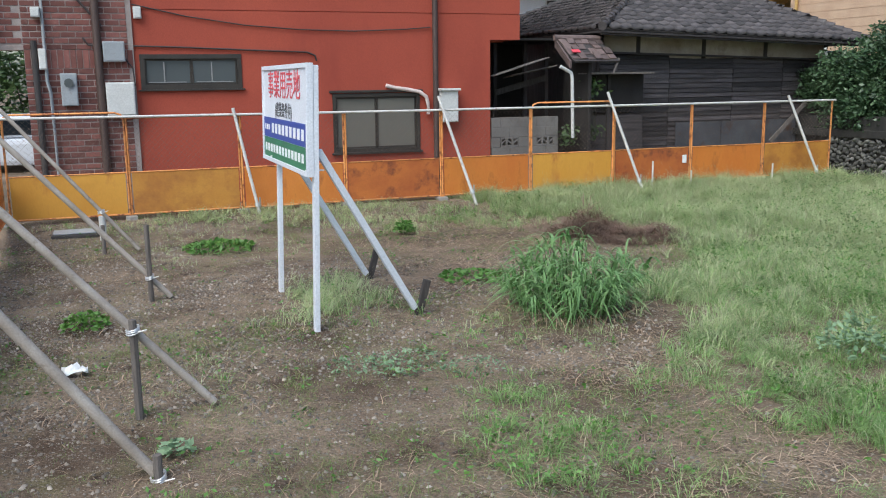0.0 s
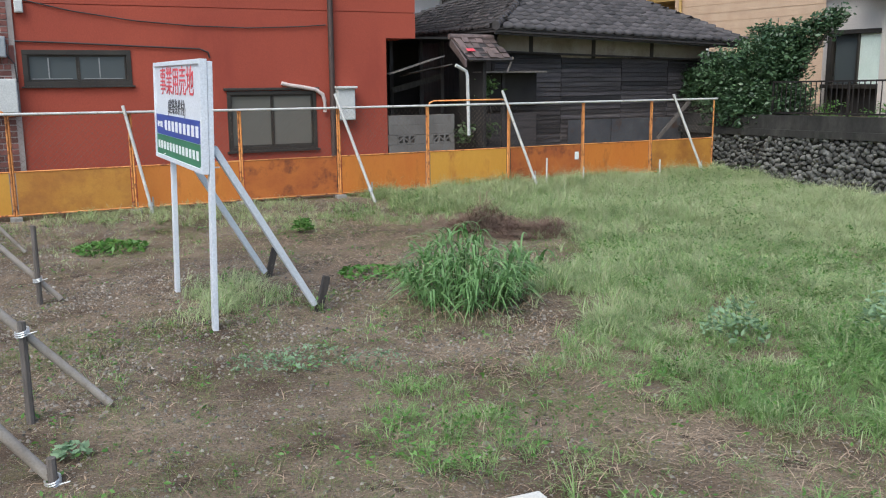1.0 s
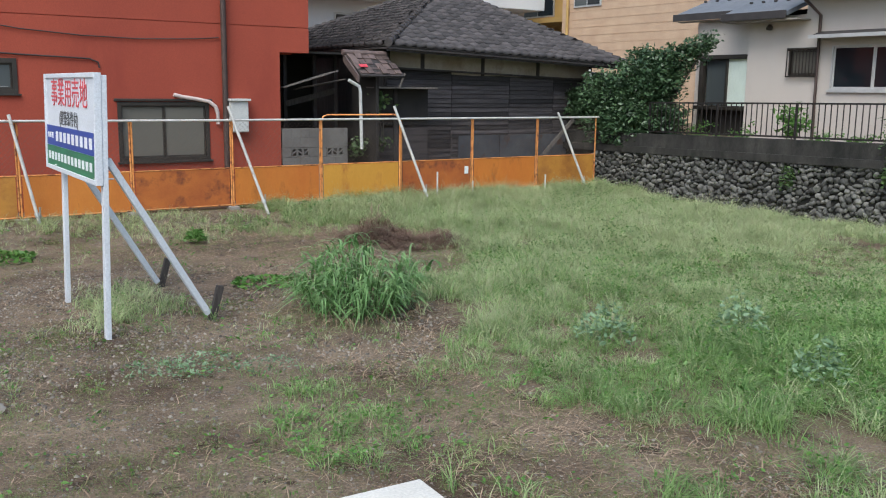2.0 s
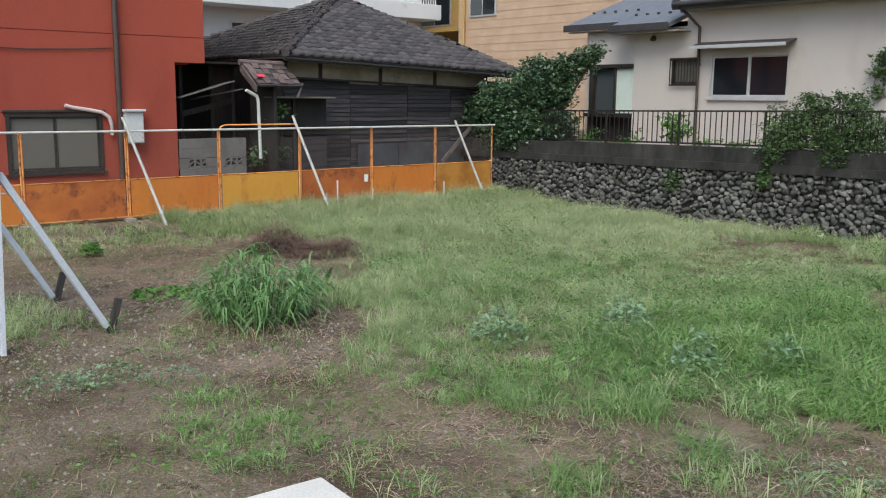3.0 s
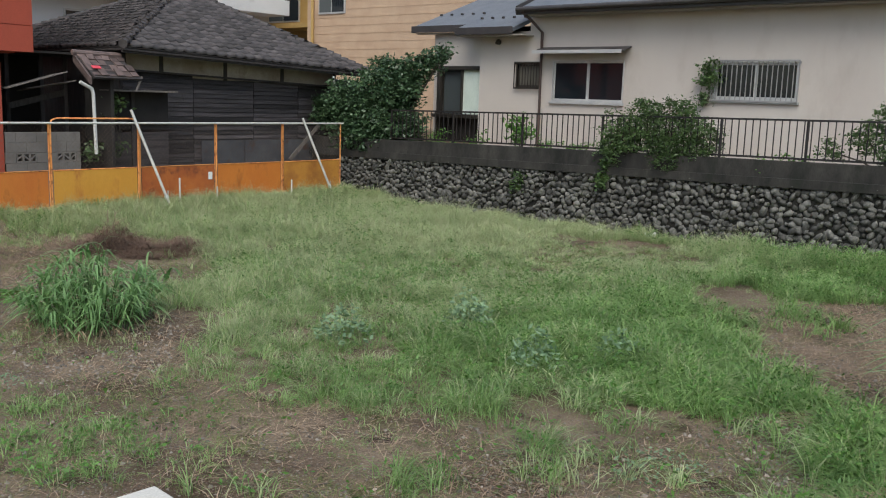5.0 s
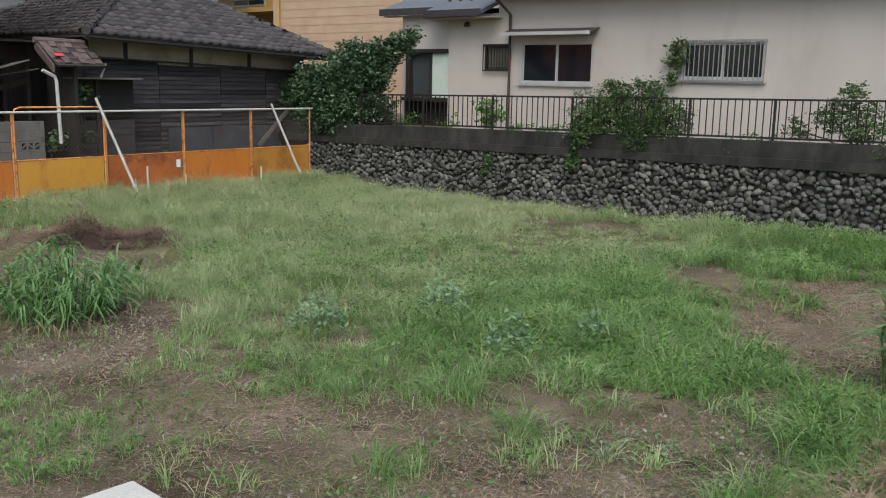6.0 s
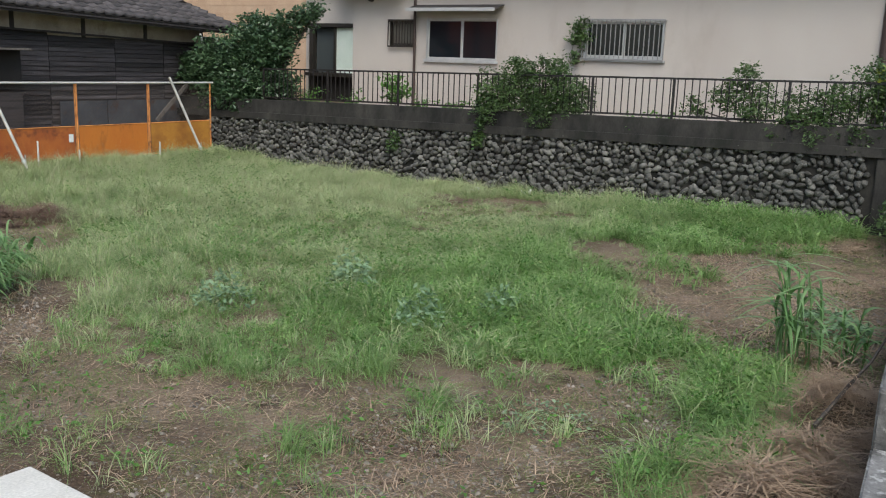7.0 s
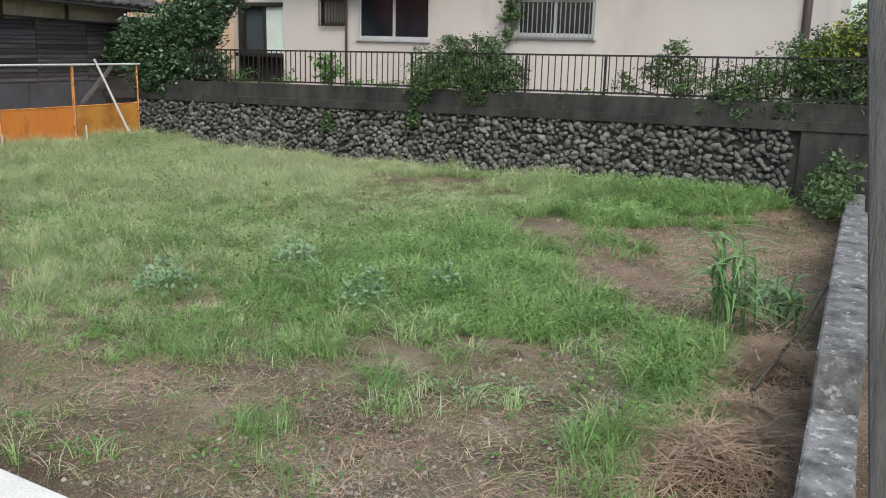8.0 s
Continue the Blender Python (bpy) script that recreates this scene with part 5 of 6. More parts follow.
rng = np.random.default_rng(11)


def wave(x, y, s, seed):
    """Cheap smooth noise between about -1 and 1."""
    r = np.random.default_rng(seed)
    out = np.zeros(len(x))
    for k in range(6):
        a, p, q = r.uniform(0, 6.28), r.uniform(0, 6.28), s * (0.6 + 0.5 * k)
        out += np.sin((x * math.cos(a) + y * math.sin(a)) * q + p + 0.7 * np.sin(y * q * 0.6 + p * 2)) / (1 + 0.45 * k)
    return out / 2.2


def lie(x, y):
    return np.array([ground_z(a, b) for a, b in zip(x, y)])


def clumped(x, y, spacing, seed):
    """Nearness to the middle of the nearest tussock (0 to 1), the way out from it, and a random number of that tussock."""
    q = np.random.default_rng(seed)
    cells = {}
    for a in range(-10, int(16 / spacing) + 3):
        for b in range(-10, int(17 / spacing) + 3):
            cells[a, b] = (*((np.array([a, b]) + q.uniform(0.05, 0.95, 2)) * spacing), q.uniform(0.45, 1.0) * spacing, q.random())
    keys = np.array(list(cells))
    vals = np.array(list(cells.values()))
    grid = np.zeros((keys[:, 0].max() + 11, keys[:, 1].max() + 11, 4))
    grid[keys[:, 0] + 10, keys[:, 1] + 10] = vals
    ia, ib = np.floor(x / spacing).astype(int) + 10, np.floor(y / spacing).astype(int) + 10
    best = np.full(len(x), 1e9)
    near, way, tag = np.zeros(len(x)), np.zeros(len(x)), np.zeros(len(x))
    for da in (-1, 0, 1):
        for db in (-1, 0, 1):
            c = grid[np.clip(ia + da, 0, grid.shape[0] - 1), np.clip(ib + db, 0, grid.shape[1] - 1)]
            d = np.hypot(x - c[:, 0], y - c[:, 1]) / np.maximum(c[:, 2], 1e-3)
            hit = d < best
            best = np.where(hit, d, best)
            near = np.where(hit, np.exp(-1.3 * d * d), near)
            way = np.where(hit, np.arctan2(y - c[:, 1], x - c[:, 0]), way)
            tag = np.where(hit, c[:, 3], tag)
    return near, way, tag


def scatter_grass():
    """Tussocks of arching blades: crowded and uneven in the meadow, thin and short over the soil."""
    n = 90000
    x = rng.uniform(-1.4, 15.2, n)
    y = rng.uniform(0.2, 15.9, n)
    wx = x + 0.48 * wave(x, y, 1.9, 1) + 0.30 * wave(x, y, 6, 5) + rng.normal(0, 0.14, n)
    wy = y + 0.48 * wave(x, y, 1.9, 2) + 0.30 * wave(x, y, 6, 6) + rng.normal(0, 0.14, n)
    near, way, tag = clumped(x, y, 0.34, 41)
    wide_near, _, wide_tag = clumped(x, y, 0.95, 43)
    dens = np.where(inside(MEADOW, wx, wy), 1.0, 0.0)
    lush = np.clip((x - 5.2) / 1.5, 0, 1) * np.clip((6.2 - y) / 2.5, 0, 1)
    fringe = np.clip((6.8 - x) / 2.0, 0, 1) * np.clip((y - 3.8) / 1.5, 0, 1)
    high = 0.17 + 0.05 * wave(x, y, 1.3, 3) + 0.04 * wave(x, y, 4.0, 13) + 0.08 * np.clip((y - 7) / 4, 0, 1) + 0.06 * lush - 0.03 * fringe
    high = high * (0.5 + 0.7 * near * (0.5 + tag)) * (0.72 + 0.5 * wide_near * (0.6 + 0.8 * wide_tag))
    edge = np.clip((x - 13.3) / 1.2, 0, 1) * np.clip((7.0 - y) / 2, 0, 1)
    high = high + 0.20 * edge  # ranker grass at the foot of the wall's near end
    dens *= np.clip(0.12 + 0.80 * near + 0.30 * wide_near + 0.35 * wave(x, y, 3.0, 4) + 0.25 * lush - 0.10 * fringe, 0.12, 1.0)
    for e in LOW:
        high = np.where(ellipse(wx, wy, e) < 1, high * 0.42, high)
    for e in TUFTS:
        k = ellipse(wx, wy, e)
        put = k < 1
        d = e[5] * (1 - 0.6 * np.clip(k, 0, 1)) * (0.45 + 0.7 * near)
        high = np.where(put & (d > dens), e[6] * (0.6 + 0.7 * near), high)
        dens = np.where(put, np.maximum(dens, d), dens)
    for e in BARE:
        dens = np.where(ellipse(wx, wy, e) < 1, dens * 0.07, dens)
        high = np.where(ellipse(wx, wy, e) < 1, high * 0.5, high)
    thin = dens < 0.02
    dens = np.where(thin, np.clip(0.32 + 0.40 * wave(x, y, 1.3, 7) + 0.28 * wave(x, y, 4.5, 8), 0.01, 0.9) * (0.3 + 0.9 * near), dens)
    high = np.where(thin, 0.055 + 0.03 * wave(x, y, 1.3, 7), high)
    front = np.clip((x - 1.8) / 1.5, 0, 1) * np.clip((6.0 - y) / 1.5, 0, 1)
    dens = np.where(thin, dens + 0.16 * front, dens)
    keep = (rng.random(n) < dens) & ~((x > 1.25) & (x < 2.7) & (y > 2.65) & (y < 4.08))
    x, y, high, thin, near, way, tag, lush = x[keep], y[keep], np.clip(high[keep], 0.03, 0.42), thin[keep], near[keep], way[keep], tag[keep], lush[keep]
    z = lie(x, y)
    per = np.where(thin, 6, 9)
    i = np.repeat(np.arange(len(x)), per)
    k = len(i)
    turn = rng.uniform(0, 6.28, k)
    spread = 0.045 * np.sqrt(rng.random(k))
    root = np.stack([x[i] + spread * np.cos(turn), y[i] + spread * np.sin(turn), z[i] - 0.01], -1)
    h = high[i] * rng.uniform(0.45, 1.35, k)
    head = np.where(rng.random(k) < 0.65, way[i] + rng.normal(0, 0.7, k), turn + rng.normal(0, 1.1, k))
    wide, lean = rng.uniform(0.0035, 0.0085, k) * np.clip(h / 0.15, 0.6, 1.25) * (1 + 0.5 * lush[i]), h * rng.uniform(0.3, 1.8, k)
    # paler, drier grass towards the far fence and in drifts, fresher grass in front
    pale = (np.clip((y - 4.5) / 5, 0, 1) * 0.7 + 0.45 * wave(x, y, 0.9, 17) + 0.5 * (tag - 0.5) + 0.1 - 0.5 * lush + 0.35 * np.clip((x - 10) / 3, 0, 1) > rng.random(len(x)))[i]
    yard = thin[i] | (high[i] < 0.08)
    for mask, mat, segs, words in ((yard, M_GRASS_THIN, 2, "short thin dull grass scattered over the soil"), (~pale & ~yard, M_GRASS, 3, "uneven tufted fresh green grass on the lot"), (pale & ~yard, M_GRASS_PALE, 3, "paler drier grass in drifts on the lot")):
        v, f = blades(root[mask], h[mask], wide[mask], lean[mask], head[mask], rng, segs, 1.2)
        tagged(bulk("grass", v, f, mat), words, "grass", kind="stuff")
    # small broad leaves low in the grass
    m = rng.random(len(x)) < np.where(high > 0.10, np.clip(0.26 + 0.35 * wave(x, y, 1.6, 19) + 0.25 * lush - 0.2 * (y > 8), 0, 0.7), 0.05)
    j = np.repeat(np.flatnonzero(m), 6)
    c = np.stack([x[j] + rng.normal(0, 0.05, len(j)), y[j] + rng.normal(0, 0.05, len(j)), z[j] + high[j] * rng.uniform(0.15, 0.85, len(j))], -1)
    v, f = leaves(c, rng.uniform(0.010, 0.026, len(j)), rng, 0.1, 2.2)
    tagged(bulk("clover", v, f, M_WEED), "small broad green leaves mixed into the grass", "weeds", kind="stuff")
    # seed stalks in the taller grass
    m = (rng.random(k) < np.where(root[:, 1] > 5, 0.20, 0.05)) & (high[i] > 0.12)
    c = m.sum()
    h2 = high[i][m] * rng.uniform(1.0, 1.8, c)
    v, f = blades(root[m], h2, rng.uniform(0.002, 0.0045, c), h2 * rng.uniform(0.3, 1.1, c), rng.uniform(0, 6.28, c), rng, 2)
    tagged(bulk("seed_grass", v, f, M_GRASS_DRY), "thin pale seed stalks standing in the grass", "grass", kind="stuff")
    # withered blades at the feet of the tussocks
    m = rng.random(k) < np.where(yard, 0.07, 0.10)
    c = m.sum()
    low = root[m].copy()
    ln = rng.uniform(0.05, 0.16, c)
    v, f = blades(low, ln * 0.5, rng.uniform(0.003, 0.007, c), ln, head[m], rng, 2, 1.0)
    tagged(bulk("dead_grass", v, f, M_STRAW), "withered brown blades among the grass", "grass", kind="stuff")


scatter_grass()


def scatter_litter():
    """Dry bits and pebbles over the bare soil."""
    n = 260000
    x, y = rng.uniform(-1.4, 14.6, n), 0.3 + 15.2 * rng.random(n) ** 1.3
    w = wave(x, y, 2.0, 9)
    keep = (~inside(MEADOW, x, y)) & ~((x > 1.2) & (x < 2.75) & (y > 2.6) & (y < 4.1)) & (rng.random(n) < np.clip(0.10 + 0.26 * w + 0.7 * np.clip((x - 2.6) / 3, 0, 1) * (0.6 + 0.5 * w), 0.03, 1))
    x, y = x[keep], y[keep]
    n = len(x)
    root = np.stack([x, y, lie(x, y) + 0.004], -1)
    ln = 0.03 + 0.19 * rng.random(n) ** 1.5
    v, f = blades(root, ln * rng.uniform(0.08, 0.28, n), rng.uniform(0.005, 0.012, n), ln, rng.uniform(0, 6.28, n), rng, 2, 0.3)
    tagged(bulk("dry_litter", v, f, M_STRAW), "dry straw and twigs strewn over the soil", "plant litter", kind="stuff")
    n = 300000
    x, y = rng.uniform(-1.4, 13, n), 0.3 + 15.2 * rng.random(n) ** 1.25
    keep = (~inside(MEADOW, x, y)) & ~((x > 1.2) & (x < 2.75) & (y > 2.6) & (y < 4.1)) & (rng.random(n) < np.clip(0.24 + 0.42 * wave(x, y, 1.5, 12) + 0.25 * wave(x, y, 5.0, 14) + 0.3 * np.clip((2.5 - x) / 3, 0, 1) - 0.14 * np.clip((x - 4) / 2, 0, 1), 0.03, 1))
    x, y = x[keep], y[keep]
    n = len(x)
    s = 0.006 + 0.019 * rng.random(n) ** 4
    # a chip: five corners round its belly, three on top
    five, three = np.arange(5) * 1.2566, np.arange(3) * 2.0944
    form = np.concatenate([np.stack([np.cos(five), 0.72 * np.sin(five), 0 * five - 0.1], -1), np.stack([0.5 * np.cos(three + 0.4), 0.42 * np.sin(three + 0.4), 0 * three + 0.55], -1)])
    t = rng.uniform(0, 6.28, n)
    p = form[None] * s[:, None, None] * rng.uniform(0.65, 1.3, (n, 8, 3))
    q = np.stack([p[..., 0] * np.cos(t)[:, None] - p[..., 1] * np.sin(t)[:, None], p[..., 0] * np.sin(t)[:, None] + p[..., 1] * np.cos(t)[:, None], p[..., 2] + p[..., 0] * rng.uniform(-0.4, 0.4, n)[:, None]], -1)
    q += np.stack([x, y, lie(x, y) + s * 0.12], -1)[:, None, :]
    fa = np.array([[0, 1, 5], [1, 6, 5], [1, 2, 6], [2, 3, 6], [3, 7, 6], [3, 4, 7], [4, 0, 7], [0, 5, 7], [5, 6, 7]])
    f = ((np.arange(n) * 8)[:, None, None] + fa[None]).reshape(-1, 3)
    tagged(bulk("gravel", q.reshape(-1, 3), f, M_PEBBLE), "pale gravel scattered in the brown soil", "gravel", kind="stuff")


scatter_litter()


def reed_clump(x, y, r, h, canes, label, seed):
    """Crowded canes, lower and leaning outward at the rim, with arching leaves at all heights."""
    g = group_of("reed_clump", label, "plant")
    q = np.random.default_rng(seed)
    rad, ang = np.sqrt(q.random(canes)), q.uniform(0, 6.28, canes)
    tall = h * (1 - 0.45 * rad ** 2) * q.uniform(0.6, 1.05, canes)
    foot = np.stack([x + 0.62 * r * rad * np.cos(ang), y + 0.62 * r * rad * np.sin(ang), np.full(canes, -0.02)], -1)
    out = np.stack([np.cos(ang), np.sin(ang), 0 * ang], -1) * (0.30 * r * rad * q.uniform(0.5, 1.4, canes))[:, None]
    v, f = blades(foot, tall, np.full(canes, 0.016), 0.30 * r * rad, ang, q, 4, 0.2)
    bulk("stalk", v, f, M_SHRUB, g)
    per = 11
    i = np.repeat(np.arange(canes), per)
    u = q.uniform(0.12, 0.95, len(i))
    root = foot[i] + out[i] * (u ** 2)[:, None]
    root[:, 2] += tall[i] * u
    ln = q.uniform(0.22, 0.46, len(i)) * (0.7 + 0.3 * h)
    turn = np.where(q.random(len(i)) < 0.55, ang[i] + q.normal(0, 0.8, len(i)), q.uniform(0, 6.28, len(i)))
    v, f = blades(root, ln * q.uniform(0.45, 1.1, len(i)), q.uniform(0.020, 0.036, len(i)), ln * q.uniform(0.6, 1.2, len(i)), turn, q, 6, 2.3)
    bulk("foliage", v, f, M_REED, g, smooth=True)
    m = 110
    a = q.uniform(0, 6.28, m)
    base = np.stack([x + 0.68 * r * np.cos(a), y + 0.68 * r * np.sin(a), np.full(m, 0.03)], -1)
    v, f = blades(base, q.uniform(0.08, 0.25, m), np.full(m, 0.014), q.uniform(0.15, 0.4, m), a + q.normal(0, 0.5, m), q, 4, 1.5)
    bulk("dead_foliage", v, f, M_STRAW, g)["label"] = "withered straw-coloured lower blades"
    return g


reed_clump(4.42, 8.2, 0.92, 0.88, 100, "dense clump of tall arching blue-green grass", 21)


def cane_clump(x, y, canes, h, lean_to, label, seed, leaf=0.5):
    """A few upright canes, each with long leaves that leave it in turn and arch over."""
    q = np.random.default_rng(seed)
    g = group_of("cane_grass", label, "plant")
    roots, heads, lens, highs = [], [], [], []
    for i in range(canes):
        a = q.uniform(0, 6.28)
        foot = Vector((x + 0.22 * math.cos(a) * q.random(), y + 0.22 * math.sin(a) * q.random(), -0.02))
        hh = h * q.uniform(0.55, 1.0)
        off = Vector((lean_to[0] * hh + q.normal(0, 0.05), lean_to[1] * hh + q.normal(0, 0.05), hh))
        pts = [foot, foot + Vector((off.x * 0.2, off.y * 0.2, hh * 0.4)), foot + Vector((off.x * 0.55, off.y * 0.55, hh * 0.75)), foot + off]
        part("stem", tube(pts, 0.009, 6, 0.004), M_REED, g, smooth=True)
        side = q.uniform(0, 6.28)
        for k in range(6):
            u = 0.25 + 0.75 * (k + q.random() * 0.6) / 6
            p = pts[1].lerp(pts[3], max(0.0, (u - 0.4) / 0.6)) if u > 0.4 else foot.lerp(pts[1], u / 0.4)
            roots.append(p[:])
            heads.append(side + (k % 2) * 3.14 + q.normal(0, 0.5))
            lens.append(leaf * q.uniform(0.6, 1.15))
            highs.append(leaf * q.uniform(0.35, 0.65))
    v, f = blades(np.array(roots), np.array(highs), np.full(len(roots), 0.036), np.array(lens), np.array(heads), q, 7, 1.55)
    bulk("foliage", v, f, M_REED, g, smooth=True)
    m = 14
    a = q.uniform(0, 6.28, m)
    base = np.stack([x + 0.1 * np.cos(a), y + 0.1 * np.sin(a), np.full(m, 0.05)], -1)
    v, f = blades(base, q.uniform(0.1, 0.35, m), np.full(m, 0.016), q.uniform(0.2, 0.5, m), a, q, 5, 1.6)
    bulk("dead_foliage", v, f, M_STRAW, g)["label"] = "withered straw-coloured lower leaves"
    return g


cane_clump(7.66, 0.86, 13, 0.95, (-0.03, 0.12), "tuft of tall grass canes with long drooping leaves", 22, 0.74)
cane_clump(7.86, 0.56, 6, 0.62, (0.0, -0.05), "small upright tuft of broad grass blades", 23, 0.42)


def straw_heap(name, x, y, rx, ry, h, n, mat, label, seed, flat=0.5):
    q = np.random.default_rng(seed)
    rad, ang = np.sqrt(q.random(n)), q.uniform(0, 6.28, n)
    px, py = x + rx * rad * np.cos(ang), y + ry * rad * np.sin(ang)
    lump = 0.55 + 0.5 * np.sin(px * 6.1 + seed) * np.cos(py * 7.3) + 0.35 * np.sin(px * 13 + py * 9 + seed)
    z = h * (1 - rad ** 1.3) * np.clip(lump, 0.12, 1.25) * q.uniform(0.25, 1.1, n)
    ln = q.uniform(0.10, 0.42, n)
    v, f = blades(np.stack([px, py, z], -1), ln * q.uniform(-0.25, 0.55, n) * flat, q.uniform(0.006, 0.014, n), ln, q.uniform(0, 6.28, n), q, 3, 0.6)
    g = group_of(name, label, "plant heap")
    ob = bulk("straw", v, f, mat, g)
    ob["kind"] = "stuff"
    bm = bmesh.new()
    bmesh.ops.create_icosphere(bm, subdivisions=3, radius=1.0)
    for vv in bm.verts:
        vv.co = Vector((x + vv.co.x * rx * 0.75, y + vv.co.y * ry * 0.75, vv.co.z * h * 0.30 * (1 + 0.8 * noise.noise(vv.co * 2.3))))
    part("mound", bm, M_SOIL, g, smooth=True)
    return g


straw_heap("brush_heap", 6.9, 12.25, 0.6, 0.5, 0.48, 4200, M_DEAD, "brown heap of dead brush on bare soil", 31, 1.3)
straw_heap("straw_heap", 7.4, 11.45, 0.75, 0.5, 0.34, 3400, M_DEAD, "low heap of brown dead stalks", 32, 0.8)
straw_heap("straw_heap", 4.95, 0.44, 1.1, 0.52, 0.36, 7500, M_STRAW, "heap of dry cut straw against the kerb", 33, 0.4)
straw_heap("straw_heap", 6.6, 0.38, 0.8, 0.38, 0.40, 4200, M_STRAW, "low drift of dry straw along the kerb", 34, 0.45)
straw_heap("straw_heap", 13.9, 1.5, 0.7, 0.4, 0.15, 900, M_STRAW, "brown dead stalks by the wall foot", 35, 0.6)


thing("dead_branch", tube([(6.0, 0.42, 0.12), (6.45, 0.30, 0.30), (6.9, 0.22, 0.38), (7.35, 0.12, 0.62)], 0.016, 7, 0.008), M_BARK, "dark dead branch leaning on the kerb", "branch", smooth=True)


def weed(x, y, r, h, n, size, mat, label, seed):
    q = np.random.default_rng(seed)
    u, a = np.sqrt(q.random(n)), q.uniform(0, 6.28, n)
    c = np.stack([x + r * u * np.cos(a), y + r * u * np.sin(a), 0.02 + h * (1 - 0.7 * u * u) * q.uniform(0.35, 1.0, n)], -1)
    v, f = leaves(c, size * q.uniform(0.5, 1.2, n), q, 0.1, 2.1)
    g = group_of("weed", label, "weed", "low broad-leaved weeds")
    bulk("foliage", v, f, mat, g)
    bm = bmesh.new()
    add_tube(bm, [(x, y, -0.02), (x + r * 0.1, y + r * 0.06, h * 0.5), (x + r * 0.05, y + r * 0.15, h * 0.85)], 0.005, 5, 0.002)
    part("stem", bm, M_SHRUB, g)
    return g


for i, (x, y, r, h, n, s, mat, words) in enumerate((
        (2.31, 7.13, 0.36, 0.09, 260, 0.021, M_WEED_GREY, "low grey-green weed patch on gravel"), (1.93, 7.21, 0.30, 0.07, 190, 0.021, M_WEED_GREY, "low grey-green weed patch on gravel"),
        (2.79, 6.84, 0.26, 0.07, 150, 0.02, M_WEED_GREY, "low grey-green weed patch on gravel"), (5.82, 5.85, 0.30, 0.42, 260, 0.034, M_WEED_GREY, "pale broad-leaved weed standing in the grass"),
        (7.13, 5.3, 0.28, 0.50, 240, 0.036, M_WEED_GREY, "pale broad-leaved weed standing in the grass"), (6.5, 4.0, 0.26, 0.42, 190, 0.034, M_WEED_GREY, "pale broad-leaved weed standing in the grass"),
        (4.31, 13.3, 0.17, 0.26, 220, 0.04, M_WEED, "round bright green weed on bare soil"), (4.05, 10.0, 0.40, 0.08, 220, 0.045, M_WEED, "flat bright green weed on the soil"),
        (1.5, 13.2, 0.5, 0.12, 320, 0.055, M_WEED, "spreading bright green weed patch"), (1.75, 15.1, 0.3, 0.16, 160, 0.05, M_WEED, "bright green weed below the fence"),
        (-0.24, 9.4, 0.24, 0.18, 200, 0.04, M_WEED, "small bright green weed on gravel"), (8.4, 15.0, 0.5, 0.25, 260, 0.05, M_WEED, "green weed tuft below the fence"),
        (8.9, 0.85, 0.4, 0.22, 220, 0.05, M_WEED_GREY, "grey-green weed beside the kerb"), (5.2, 2.05, 0.35, 0.07, 190, 0.02, M_WEED_GREY, "low grey-green weed patch on dark soil"),
        (0.35, 6.0, 0.12, 0.08, 60, 0.035, M_WEED_GREY, "tiny weed by the sloping pipe"), (7.2, 3.5, 0.25, 0.38, 170, 0.032, M_WEED_GREY, "pale broad-leaved weed standing in the grass"))):
    weed(x, y, r, h, n, s, mat, words, 50 + i)


def shrub(name, x, y, z0, blobs, n, size, mat, label, category, seed, stems=6, trunk=0.02, droop=0.3):
    """Leaves massed in uneven lobes round bent stems. blobs: (x, y, z, radius) relative to the foot."""
    q = np.random.default_rng(seed)
    g = group_of(name, label, category)
    cs = []
    tot = sum(b[3] ** 2 for b in blobs)
    for bx_, by_, bz_, br in blobs:
        k = int(n * br * br / tot)
        # two thirds of the leaves sit in sprays near the outside, the rest fills the dark inside
        m = max(3, k // 14)
        d = q.normal(size=(m, 3))
        d /= np.linalg.norm(d, axis=1)[:, None]
        tips = d * (br * q.uniform(0.72, 1.12, m) * (1 + 0.22 * np.sin(d[:, 0] * 5 + seed) * np.cos(d[:, 2] * 6)))[:, None]
        pick = q.integers(0, m, int(k * 0.67))
        spray = tips[pick] + q.normal(size=(len(pick), 3)) * np.array([1, 1, 0.55]) * size * 1.5
        core = q.normal(size=(k - len(pick), 3))
        core *= (br * 0.85 * q.random(len(core)) ** 0.5 / np.linalg.norm(core, axis=1))[:, None]
        cs.append(np.array([x + bx_, y + by_, z0 + bz_]) + np.concatenate([spray, core]))
    c = np.concatenate(cs)
    c = c[c[:, 2] > z0 - 0.25]
    v, f = leaves(c, size * q.uniform(0.6, 1.35, len(c)), q, droop, 1.8)
    bulk("crown", v, f, mat, g)
    bm = bmesh.new()
    for i, (bx_, by_, bz_, br) in enumerate(blobs):
        e = Vector((x + bx_, y + by_, z0 + bz_))
        a = Vector((x + 0.1 * math.cos(i * 2.1), y + 0.1 * math.sin(i * 2.1), z0 - 0.08))
        m = a.lerp(e, 0.5) + Vector((0.08 * math.sin(i), 0.08 * math.cos(i), 0.05))
        add_tube(bm, [a, m, e, e + Vector((0.1, 0.1, br * 0.6))], trunk, 6, trunk * 0.3)
    part("trunk", bm, M_BARK, g)
    return g


